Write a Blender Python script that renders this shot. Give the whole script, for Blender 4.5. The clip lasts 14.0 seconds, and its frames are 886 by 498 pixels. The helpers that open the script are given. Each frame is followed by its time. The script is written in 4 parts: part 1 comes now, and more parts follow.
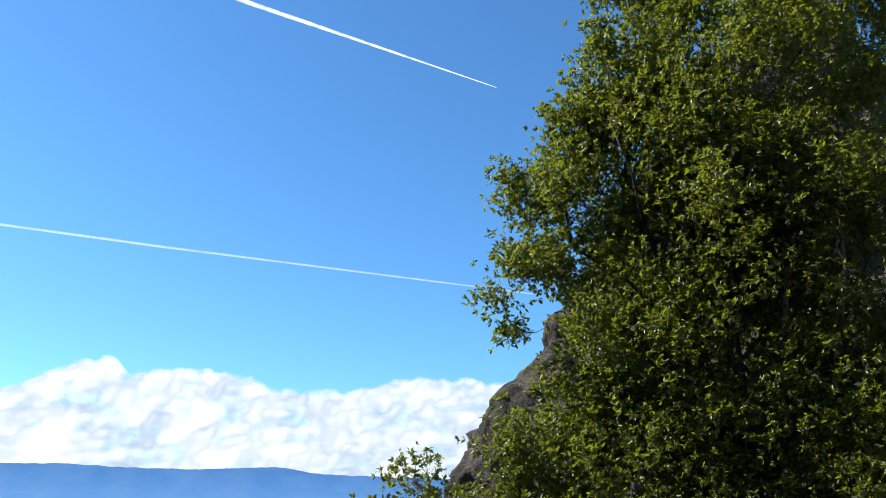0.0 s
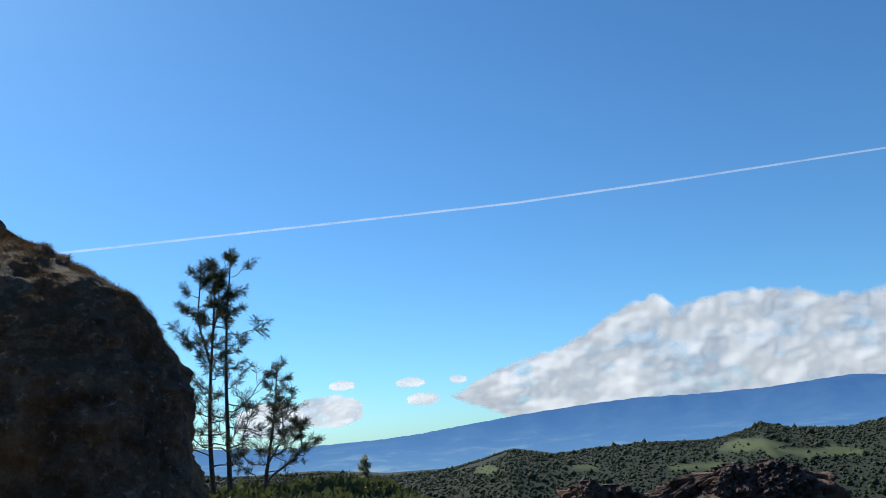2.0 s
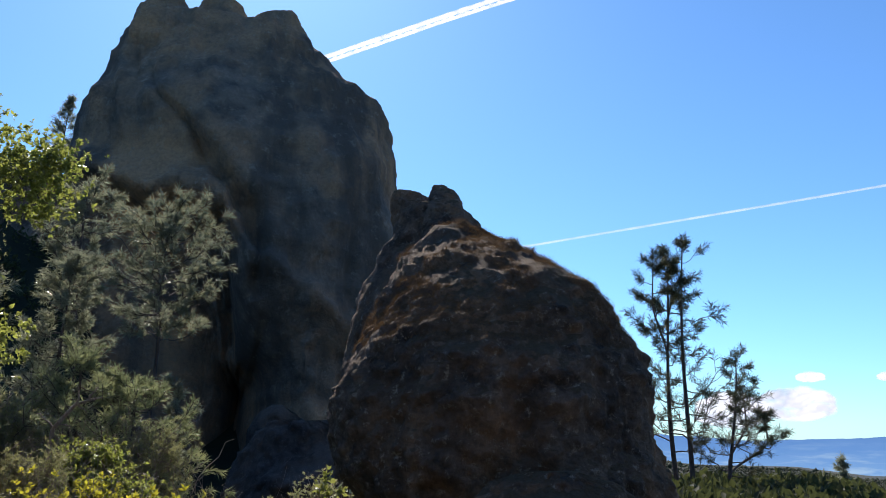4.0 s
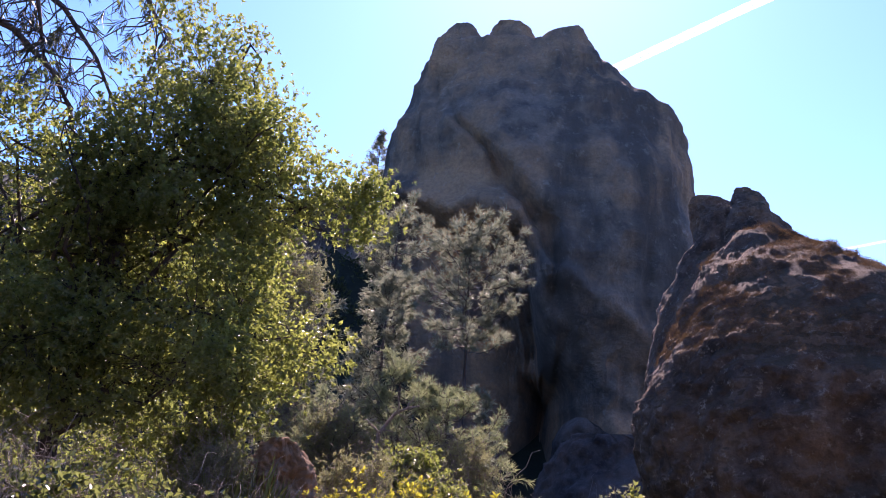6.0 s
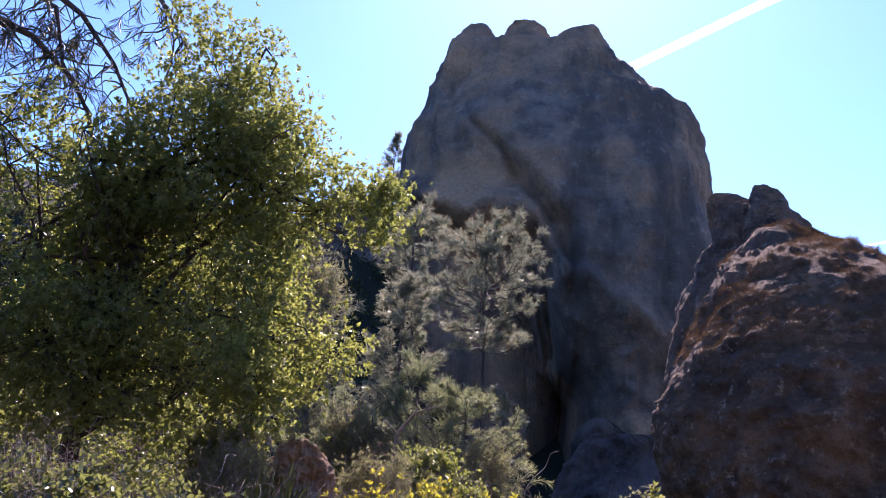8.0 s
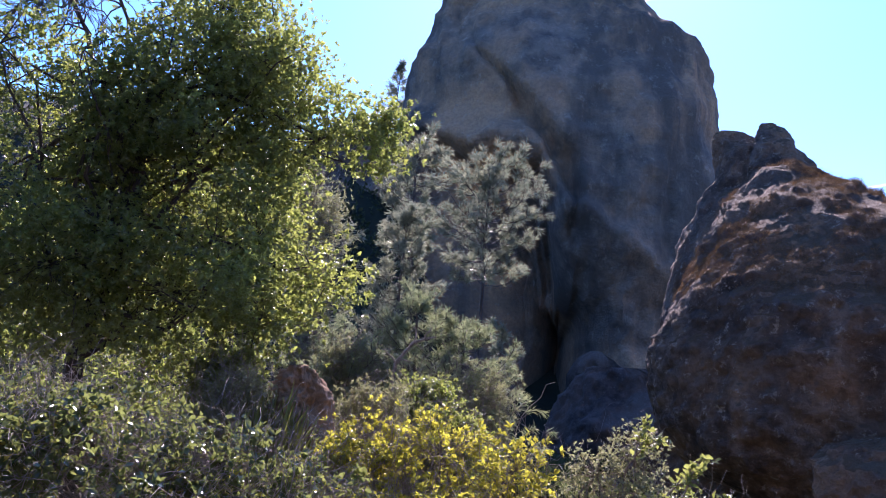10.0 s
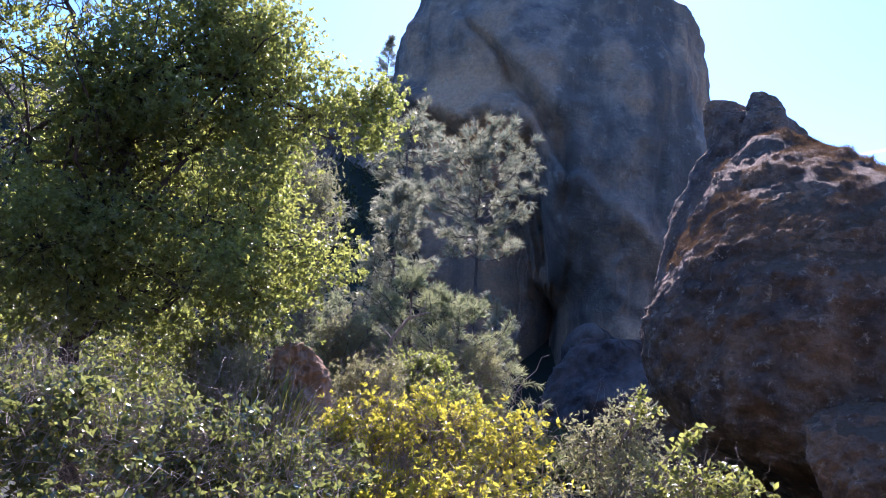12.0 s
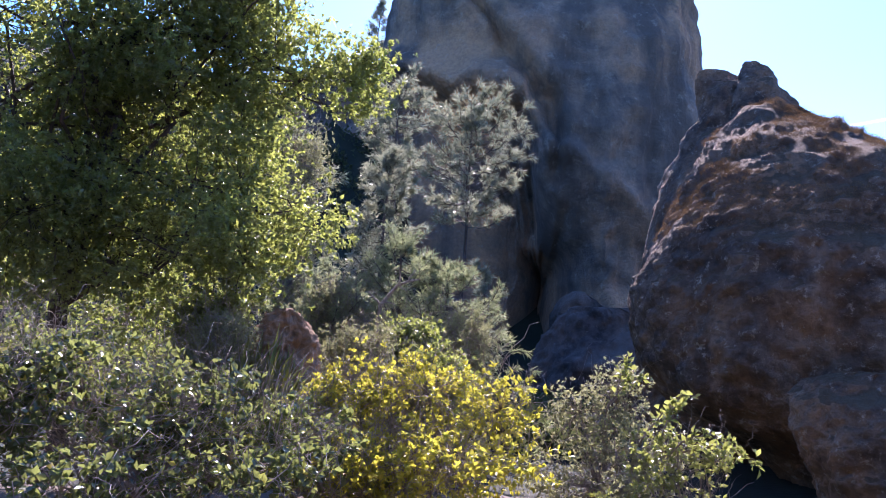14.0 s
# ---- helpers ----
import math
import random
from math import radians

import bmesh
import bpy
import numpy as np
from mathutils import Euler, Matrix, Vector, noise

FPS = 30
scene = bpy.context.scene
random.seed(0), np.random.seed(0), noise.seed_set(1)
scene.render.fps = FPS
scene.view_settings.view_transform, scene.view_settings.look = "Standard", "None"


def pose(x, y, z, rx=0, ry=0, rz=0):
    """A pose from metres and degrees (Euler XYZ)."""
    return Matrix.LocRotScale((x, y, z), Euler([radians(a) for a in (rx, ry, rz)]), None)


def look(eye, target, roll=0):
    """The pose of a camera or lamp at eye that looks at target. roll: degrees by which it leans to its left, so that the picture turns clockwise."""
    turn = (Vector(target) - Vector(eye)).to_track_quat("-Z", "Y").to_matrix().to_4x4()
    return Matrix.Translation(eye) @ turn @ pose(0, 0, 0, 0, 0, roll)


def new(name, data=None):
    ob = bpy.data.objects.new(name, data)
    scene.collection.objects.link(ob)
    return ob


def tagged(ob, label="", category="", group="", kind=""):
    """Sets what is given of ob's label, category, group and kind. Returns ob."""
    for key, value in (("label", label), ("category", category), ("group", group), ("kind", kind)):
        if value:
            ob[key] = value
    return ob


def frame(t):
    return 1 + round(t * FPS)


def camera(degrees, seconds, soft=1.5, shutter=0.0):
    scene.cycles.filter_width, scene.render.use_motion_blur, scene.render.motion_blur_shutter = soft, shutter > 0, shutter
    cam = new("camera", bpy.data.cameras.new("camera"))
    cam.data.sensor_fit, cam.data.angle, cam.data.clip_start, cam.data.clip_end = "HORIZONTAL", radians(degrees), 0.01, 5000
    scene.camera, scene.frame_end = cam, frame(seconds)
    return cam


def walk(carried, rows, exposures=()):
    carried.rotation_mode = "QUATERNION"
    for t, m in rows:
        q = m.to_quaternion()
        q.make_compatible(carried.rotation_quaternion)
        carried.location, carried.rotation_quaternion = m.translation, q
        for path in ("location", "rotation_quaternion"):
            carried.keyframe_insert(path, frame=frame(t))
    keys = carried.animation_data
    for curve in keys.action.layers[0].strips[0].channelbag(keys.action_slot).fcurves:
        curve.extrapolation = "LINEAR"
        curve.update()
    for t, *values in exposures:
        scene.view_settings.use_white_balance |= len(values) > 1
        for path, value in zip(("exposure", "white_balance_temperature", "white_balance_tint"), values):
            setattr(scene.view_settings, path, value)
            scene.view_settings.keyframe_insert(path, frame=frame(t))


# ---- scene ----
# Everything is laid out from the lookout: azimuth in degrees (left is positive), elevation, distance in metres.
EYE = 1.6
cam = camera(56.92, 14.0, soft=0.95)
PATH = [(0.0, pose(0, 0, 1.6, 107.58, -2.09, -90.46)),
        (0.5, pose(0, 0, 1.6, 106.20, -0.70, -78.90)),
        (1.0, pose(0, 0, 1.6, 104.55, -0.23, -66.66)),
        (1.5, pose(0, 0, 1.6, 103.27, 2.00, -58.31)),
        (2.0, pose(0, 0, 1.6, 103.02, 3.81, -52.58)),
        (2.5, pose(0, 0, 1.6, 104.00, 3.69, -48.25)),
        (3.0, pose(0, 0, 1.6, 104.20, 2.20, -39.60)),
        (3.5, pose(0, 0, 1.6, 103.78, 1.48, -31.20)),
        (4.0, pose(0, 0, 1.6, 102.97, -0.54, -21.89)),
        (4.2, pose(0, 0, 1.6, 103.04, -1.25, -18.97)),
        (6.3, pose(0, 0, 1.6, 103.29, -2.54, -0.26)),
        (6.5, pose(0, 0, 1.6, 103.40, -2.40, -0.00)),
        (7.0, pose(0, 0, 1.6, 103.45, -2.23, -0.53)),
        (9.5, pose(0, 0, 1.6, 100.50, -3.08, 0.91)),
        (10.0, pose(0, 0, 1.6, 98.47, -3.91, -0.21)),
        (10.5, pose(0, 0, 1.6, 97.99, -3.76, 1.69)),
        (11.0, pose(0, 0, 1.6, 98.41, -2.97, 1.16)),
        (11.5, pose(0, 0, 1.6, 97.34, -3.00, 0.23)),
        (12.0, pose(0, 0, 1.6, 96.77, -2.70, -0.52)),
        (12.5, pose(0, 0, 1.6, 95.59, -2.81, -1.33)),
        (13.0, pose(0, 0, 1.6, 94.38, -3.35, -2.49)),
        (13.5, pose(0, 0, 1.6, 94.44, -3.15, -1.92)),
        (14.0, pose(0, 0, 1.6, 94.50, -3.17, -1.30))]
EXPOSURES = [(0.0, 0.75, 6400, 8), (0.5, 0.6, 6300, 8), (1.0, 0.3, 6300, 8), (1.5, 0.05, 6300, 8), (3.0, 0.05, 6300, 8), (4.2, 0.55, 6600, 22), (6.3, 1.25, 6500, 50), (7.2, 1.25, 6500, 50), (9.5, 1.35, 5950, 43), (11.0, 1.75, 5850, 41), (14.0, 1.8, 5850, 41)]
walk(cam, PATH, EXPOSURES)

# ---- light ----
SUN_AZ, SUN_EL = -7.5, 41.0
world = bpy.data.worlds.new("sky")
scene.world = world
world.use_nodes = True
wn = world.node_tree
sky = wn.nodes.new("ShaderNodeTexSky")
sky.sky_type, sky.sun_disc = "NISHITA", False
sky.sun_elevation, sky.sun_rotation = radians(SUN_EL), radians(-SUN_AZ)
sky.altitude, sky.air_density, sky.dust_density, sky.ozone_density = 700, 1.0, 0.5, 3.0
wn.nodes["Background"].inputs[1].default_value = 0.11
clear = wn.nodes.new("ShaderNodeMix")
clear.data_type, clear.blend_type = "RGBA", "MULTIPLY"
clear.inputs[0].default_value = 1.0
clear.inputs[7].default_value = (0.55, 0.93, 1.18, 1.0)
wn.links.new(sky.outputs[0], clear.inputs[6])
wn.links.new(clear.outputs[2], wn.nodes["Background"].inputs[0])
sun = new("sun", bpy.data.lights.new("sun", "SUN"))
sun.data.energy, sun.data.angle, sun.data.color = 5.0, radians(0.53), (1.0, 0.95, 0.86)
sun_dir = Vector((-math.sin(radians(SUN_AZ)) * math.cos(radians(SUN_EL)), math.cos(radians(SUN_AZ)) * math.cos(radians(SUN_EL)), math.sin(radians(SUN_EL))))
sun.matrix_world = look(sun_dir * 100, (0, 0, 0))


# ---- layout helpers ----
def at(az, el, d):
    """The place at that azimuth and elevation from the lookout, d metres away over the ground."""
    a = radians(az)
    return Vector((-math.sin(a) * d, math.cos(a) * d, EYE + d * math.tan(radians(el))))


def aloft(az, el, r):
    """The same with r metres along the line of sight."""
    return at(az, el, r * math.cos(radians(el)))


def ramp(x, pairs):
    xs = [p[0] for p in pairs]
    if xs[0] > xs[-1]:
        pairs = pairs[::-1]
    return float(np.interp(x, [p[0] for p in pairs], [p[1] for p in pairs]))


def smooth(a, b, x):
    t = min(1.0, max(0.0, (x - a) / (b - a)))
    return t * t * (3 - 2 * t)


def fbm(x, y, z=0.0, octaves=4):
    return noise.fractal(Vector((x, y, z)), 1.0, 2.0, octaves)


class Soup:
    """Vertices and faces gathered for one mesh, with an optional value a vertex."""

    def __init__(self):
        self.v, self.f, self.n, self.w = [], [], 0, []

    def add(self, verts, faces, weights=None):
        verts = np.asarray(verts, dtype=float).reshape(-1, 3)
        self.v.append(verts)
        self.f.extend([tuple(i + self.n for i in f) for f in faces])
        self.n += len(verts)
        if weights is not None:
            self.w.extend(weights)

    def mesh(self, name, material, flat=False):
        me = bpy.data.meshes.new(name)
        me.from_pydata(np.concatenate(self.v).tolist(), [], self.f)
        me.materials.append(material)
        if not flat:
            me.polygons.foreach_set("use_smooth", [True] * len(me.polygons))
        if self.w:
            layer = me.attributes.new("cover", "FLOAT", "POINT")
            layer.data.foreach_set("value", np.asarray(self.w, dtype=np.float32))
        me.update()
        return me


def part(name, mesh, parent=None, label=""):
    ob = new(name, mesh)
    ob.parent = parent
    return tagged(ob, label)


def base(name, place, label, category, group="", kind=""):
    ob = new(name)
    ob.location = place
    ob.empty_display_size = 0.3
    return tagged(ob, label, category, group, kind)


def tube(soup, pts, radii, sides=6):
    """A tapered limb along pts."""
    pts = [Vector(p) for p in pts]
    rings, faces = [], []
    side = Vector((0.31, 0.87, 0.38))
    for i, p in enumerate(pts):
        d = (pts[min(i + 1, len(pts) - 1)] - pts[max(i - 1, 0)]).normalized()
        u = d.cross(side).normalized()
        v = d.cross(u)
        for k in range(sides):
            a = 2 * math.pi * k / sides
            rings.append(p + (u * math.cos(a) + v * math.sin(a)) * radii[i])
    for i in range(len(pts) - 1):
        for k in range(sides):
            a, b = i * sides + k, i * sides + (k + 1) % sides
            faces.append((a, b, b + sides, a + sides))
    faces.append(tuple(range(sides))[::-1])
    faces.append(tuple(range((len(pts) - 1) * sides, len(pts) * sides)))
    soup.add([tuple(p) for p in rings], faces)


def limb(rng, a, b, sag, steps=6, wobble=0.06):
    """A crooked line of points from a to b, bowed by sag metres upwards at its middle."""
    a, b = Vector(a), Vector(b)
    n = (b - a).length
    out = []
    for i in range(steps + 1):
        t = i / steps
        p = a.lerp(b, t) + Vector((0, 0, sag * 4 * t * (1 - t)))
        if 0 < i < steps:
            p += Vector(rng.normal(0, 1, 3)) * wobble * n / 2
        out.append(p)
    return out


def leaf_mesh(name, rng, centres, out, length, width, material, droop=0.0):
    """One mesh of many folded leaves at centres; out: the way each one points."""
    n = len(centres)
    d = out + rng.normal(0, 0.6, (n, 3))
    d[:, 2] -= droop
    d /= np.linalg.norm(d, axis=1)[:, None] + 1e-9
    up = rng.normal(0, 0.75, (n, 3)) + np.array([0, 0, 0.8])
    s = np.cross(d, up)
    s /= np.linalg.norm(s, axis=1)[:, None] + 1e-9
    nrm = np.cross(s, d)
    size = rng.uniform(0.6, 1.25, (n, 1))
    L, W = length * size, width * size * rng.uniform(0.8, 1.2, (n, 1))
    v = np.stack([centres, centres + d * L * 0.5 + s * W * 0.5 + nrm * W * 0.18, centres + d * L - nrm * L * 0.12, centres + d * L * 0.5 - s * W * 0.5 + nrm * W * 0.18], 1).reshape(-1, 3)
    i = np.arange(n)[:, None] * 4
    tris = np.concatenate([i + np.array([0, 2, 1]), i + np.array([0, 3, 2])], 1).reshape(-1)
    me = bpy.data.meshes.new(name)
    me.vertices.add(4 * n)
    me.vertices.foreach_set("co", v.ravel())
    me.loops.add(6 * n)
    me.loops.foreach_set("vertex_index", tris.astype(np.int32))
    me.polygons.add(2 * n)
    me.polygons.foreach_set("loop_start", np.arange(0, 6 * n, 3, dtype=np.int32))
    me.polygons.foreach_set("loop_total", np.full(2 * n, 3, dtype=np.int32))
    me.materials.append(material)
    me.update(calc_edges=True)
    return me


# ---- materials ----
def material(name):
    m = bpy.data.materials.new(name)
    m.use_nodes = True
    return m, m.node_tree.nodes, m.node_tree.links, m.node_tree.nodes["Principled BSDF"]


def node(nodes, kind, **values):
    n = nodes.new(kind)
    for k, v in values.items():
        n.inputs[k.replace("_", " ")].default_value = v
    return n


def blend(nodes, links, factor, a, b):
    n = nodes.new("ShaderNodeMix")
    n.data_type = "RGBA"
    for socket, value in ((n.inputs[0], factor), (n.inputs[6], a), (n.inputs[7], b)):
        if isinstance(value, (tuple, list)):
            socket.default_value = (*value, 1.0)
        elif isinstance(value, float):
            socket.default_value = value
        else:
            links.new(value, socket)
    return n.outputs[2]


def stops(nodes, links, value, pairs):
    n = nodes.new("ShaderNodeValToRGB")
    e = n.color_ramp.elements
    while len(e) < len(pairs):
        e.new(0.5)
    for el, (p, c) in zip(e, pairs):
        el.position, el.color = p, (*c, 1.0) if isinstance(c, tuple) else (c, c, c, 1.0)
    links.new(value, n.inputs[0])
    return n.outputs[0]


def speckle(nodes, links, coords, scale, detail=4.0, rough=0.6):
    n = node(nodes, "ShaderNodeTexNoise", Scale=scale, Detail=detail, Roughness=rough)
    links.new(coords, n.inputs["Vector"])
    return n.outputs["Fac"]


def rock_material(name, dark, mid, warm, lichen, scale=1.0, lichen_amount=0.55, streaks=0.0, bump=0.6, moss=None):
    m, nodes, links, b = material(name)
    co = nodes.new("ShaderNodeTexCoord").outputs["Object"]
    big = speckle(nodes, links, co, 0.22 * scale, 5.0)
    med = speckle(nodes, links, co, 1.3 * scale, 6.0, 0.65)
    fine = speckle(nodes, links, co, 9.0 * scale, 5.0, 0.7)
    c = blend(nodes, links, stops(nodes, links, med, [(0.35, 0.0), (0.65, 1.0)]), dark, mid)
    c = blend(nodes, links, stops(nodes, links, big, [(0.44, 0.0), (0.58, 1.0)]), c, warm)
    if streaks:
        mp = nodes.new("ShaderNodeMapping")
        mp.inputs["Scale"].default_value = (1, 1, 0.08)
        links.new(co, mp.inputs[0])
        run = speckle(nodes, links, mp.outputs[0], 0.5 * scale, 5.0)
        c = blend(nodes, links, stops(nodes, links, run, [(0.5, 0.0), (0.62, streaks)]), c, dark)
    crust = speckle(nodes, links, co, 3.4 * scale, 9.0, 0.78)
    c = blend(nodes, links, stops(nodes, links, crust, [(0.56, 0.0), (0.64, lichen_amount)]), c, lichen)
    stain = speckle(nodes, links, co, 0.7 * scale, 6.0, 0.7)
    c = blend(nodes, links, stops(nodes, links, stain, [(0.55, 0.0), (0.68, 0.75)]), c, dark)
    if moss:
        geo = nodes.new("ShaderNodeNewGeometry")
        sep = nodes.new("ShaderNodeSeparateXYZ")
        links.new(geo.outputs["Normal"], sep.inputs[0])
        top = nodes.new("ShaderNodeMath")
        top.operation = "MULTIPLY"
        links.new(sep.outputs["Z"], top.inputs[0])
        links.new(med, top.inputs[1])
        c = blend(nodes, links, stops(nodes, links, top.outputs[0], [(0.27, 0.0), (0.36, 1.0)]), c, moss)
    c = blend(nodes, links, stops(nodes, links, fine, [(0.35, 0.35), (0.6, 0.0)]), c, dark)
    links.new(c, b.inputs["Base Color"])
    b.inputs["Roughness"].default_value = 0.95
    b.inputs["Specular IOR Level"].default_value = 0.2
    bp = node(nodes, "ShaderNodeBump", Strength=bump, Distance=0.12 / scale)
    add = nodes.new("ShaderNodeMath")
    add.operation = "ADD"
    links.new(med, add.inputs[0])
    links.new(fine, add.inputs[1])
    links.new(add.outputs[0], bp.inputs["Height"])
    links.new(bp.outputs[0], b.inputs["Normal"])
    return m


def leaf_material(name, dark, light, through_colour, gloss=0.45, through_amount=0.45, dry=None):
    m, nodes, links, b = material(name)
    rnd = nodes.new("ShaderNodeNewGeometry").outputs["Random Per Island"]
    c = blend(nodes, links, rnd, dark, light)
    if dry:
        c = blend(nodes, links, stops(nodes, links, rnd, [(0.93, 0.0), (0.96, 1.0)]), c, dry)
    links.new(c, b.inputs["Base Color"])
    b.inputs["Roughness"].default_value = gloss
    tr = nodes.new("ShaderNodeBsdfTranslucent")
    links.new(blend(nodes, links, rnd, tuple(0.75 * x for x in through_colour), through_colour), tr.inputs["Color"])
    mix = nodes.new("ShaderNodeMixShader")
    mix.inputs[0].default_value = through_amount
    links.new(b.outputs[0], mix.inputs[1])
    links.new(tr.outputs[0], mix.inputs[2])
    links.new(mix.outputs[0], nodes["Material Output"].inputs["Surface"])
    return m


def bark_material(name, dark, light, scale=1.0):
    m, nodes, links, b = material(name)
    co = nodes.new("ShaderNodeTexCoord").outputs["Object"]
    mp = nodes.new("ShaderNodeMapping")
    mp.inputs["Scale"].default_value = (1, 1, 0.25)
    links.new(co, mp.inputs[0])
    f = speckle(nodes, links, mp.outputs[0], 14.0 * scale, 5.0, 0.7)
    links.new(blend(nodes, links, stops(nodes, links, f, [(0.35, 0.0), (0.65, 1.0)]), dark, light), b.inputs["Base Color"])
    b.inputs["Roughness"].default_value = 0.9
    bp = node(nodes, "ShaderNodeBump", Strength=0.7, Distance=0.03)
    links.new(f, bp.inputs["Height"])
    links.new(bp.outputs[0], b.inputs["Normal"])
    return m


def vapour_material(name, scale, glow, thin=1.0, ragged=1.3):
    """Cloud: white, lit through, its grey shading painted as glow, thinning to nothing where the density runs out."""
    m, nodes, links, b = material(name)
    nodes.remove(b)
    co = nodes.new("ShaderNodeTexCoord").outputs["Object"]
    mp = nodes.new("ShaderNodeMapping")
    mp.inputs["Scale"].default_value = (1, 1, 1.5)
    links.new(co, mp.inputs[0])
    f = speckle(nodes, links, mp.outputs[0], scale, 7.0, 0.57)
    col = stops(nodes, links, f, [(0.3, (0.55, 0.62, 0.72)), (0.45, (0.84, 0.87, 0.91)), (0.56, (1.0, 1.0, 0.99))])
    dif = nodes.new("ShaderNodeBsdfDiffuse")
    tr = nodes.new("ShaderNodeBsdfTranslucent")
    em = nodes.new("ShaderNodeEmission")
    em.inputs[1].default_value = glow
    for n in (dif, tr):
        n.inputs["Color"].default_value = (0.46, 0.46, 0.47, 1.0)
    links.new(col, em.inputs["Color"])
    half = nodes.new("ShaderNodeMixShader")
    links.new(dif.outputs[0], half.inputs[1])
    links.new(tr.outputs[0], half.inputs[2])
    add = nodes.new("ShaderNodeAddShader")
    links.new(half.outputs[0], add.inputs[0])
    links.new(em.outputs[0], add.inputs[1])
    den = nodes.new("ShaderNodeAttribute")
    den.attribute_name = "cover"
    s = nodes.new("ShaderNodeMath")
    s.operation = "MULTIPLY_ADD"
    links.new(f, s.inputs[0])
    s.inputs[1].default_value = ragged
    links.new(den.outputs["Fac"], s.inputs[2])
    sub = nodes.new("ShaderNodeMath")
    sub.operation = "SUBTRACT"
    sub.use_clamp = True
    links.new(s.outputs[0], sub.inputs[0])
    sub.inputs[1].default_value = 0.5 * ragged
    amount = nodes.new("ShaderNodeMath")
    amount.operation = "MULTIPLY"
    amount.use_clamp = True
    links.new(sub.outputs[0], amount.inputs[0])
    amount.inputs[1].default_value = thin
    clear = nodes.new("ShaderNodeBsdfTransparent")
    mix = nodes.new("ShaderNodeMixShader")
    links.new(amount.outputs[0], mix.inputs[0])
    links.new(clear.outputs[0], mix.inputs[1])
    links.new(add.outputs[0], mix.inputs[2])
    links.new(mix.outputs[0], nodes["Material Output"].inputs["Surface"])
    return m


ROCK_TOWER = rock_material("tower_rock", (0.1, 0.085, 0.07), (0.29, 0.22, 0.165), (0.5, 0.28, 0.15), (0.42, 0.36, 0.28), 0.35, 0.4, 0.9, 0.8)
ROCK_NEAR = rock_material("boulder_rock", (0.06, 0.048, 0.038), (0.29, 0.215, 0.155), (0.37, 0.22, 0.12), (0.5, 0.43, 0.32), 1.3, 0.8, 0.5, 1.0, (0.13, 0.09, 0.05))
ROCK_RED = rock_material("red_rock", (0.055, 0.036, 0.032), (0.19, 0.13, 0.105), (0.24, 0.14, 0.1), (0.33, 0.28, 0.23), 0.6, 0.6, 0.0, 1.0)
SOIL = rock_material("dirt_bank", (0.09, 0.06, 0.038), (0.26, 0.165, 0.095), (0.33, 0.2, 0.11), (0.38, 0.3, 0.21), 3.5, 0.35)
BARK_OAK = bark_material("oak_bark", (0.03, 0.024, 0.02), (0.09, 0.07, 0.055))
BARK_PINE = bark_material("pine_bark", (0.05, 0.04, 0.035), (0.16, 0.13, 0.11))
ROCK_CLIFF = rock_material("cliff_rock", (0.035, 0.03, 0.027), (0.11, 0.092, 0.08), (0.13, 0.1, 0.08), (0.2, 0.185, 0.155), 1.4, 0.5, 0.3, 1.0)
BARK_DEAD = bark_material("dead_twig", (0.15, 0.12, 0.1), (0.36, 0.31, 0.26), 3.0)
LEAF_SPROUT = leaf_material("sprout_leaf", (0.08, 0.1, 0.03), (0.17, 0.19, 0.06), (0.42, 0.45, 0.1), 0.4, 0.4)
# Grey pine needles again, their colour darkened for the shade of backlit trees.
NEEDLE_BACKLIT = leaf_material("backlit_pine_needle", (0.045, 0.055, 0.032), (0.1, 0.11, 0.065), (0.2, 0.21, 0.1), 0.5, 0.3)
MOSS = leaf_material("rusty_moss", (0.1, 0.066, 0.036), (0.25, 0.155, 0.075), (0.26, 0.16, 0.07), 0.9, 0.15)
BARK_TWIG = bark_material("twig_bark", (0.12, 0.09, 0.07), (0.3, 0.25, 0.2), 2.0)
LEAF_OAK = leaf_material("oak_leaf", (0.032, 0.054, 0.026), (0.095, 0.12, 0.052), (0.55, 0.61, 0.12), 0.36, 0.4)
LEAF_LIVE = leaf_material("live_oak_leaf", (0.007, 0.016, 0.004), (0.034, 0.052, 0.009), (0.6, 0.66, 0.035), 0.42, 0.27)
LEAF_YELLOW = leaf_material("yellow_leaf", (0.15, 0.155, 0.024), (0.33, 0.31, 0.042), (0.68, 0.63, 0.06), 0.4, 0.48)
LEAF_DARK = leaf_material("dark_shiny_leaf", (0.03, 0.048, 0.022), (0.09, 0.112, 0.048), (0.42, 0.48, 0.12), 0.2, 0.26, (0.45, 0.36, 0.05))
LEAF_GREY = leaf_material("grey_leaf", (0.12, 0.13, 0.07), (0.27, 0.26, 0.15), (0.42, 0.42, 0.18), 0.6, 0.4)
NEEDLE = leaf_material("pine_needle", (0.095, 0.112, 0.074), (0.25, 0.265, 0.19), (0.5, 0.53, 0.34), 0.35, 0.45)
NEEDLE_GREEN = leaf_material("young_pine_needle", (0.1, 0.125, 0.07), (0.24, 0.27, 0.15), (0.46, 0.51, 0.24), 0.45, 0.45)
CHAPARRAL = leaf_material("chaparral", (0.026, 0.04, 0.014), (0.062, 0.076, 0.028), (0.12, 0.14, 0.045), 0.8, 0.3)
# Glow stands in for sunlight on the vapour, strongest on the small puffs.
CLOUD = vapour_material("cloud", 0.0038, 0.43)
CLOUD_SMALL = vapour_material("small_cloud", 0.003, 0.62)
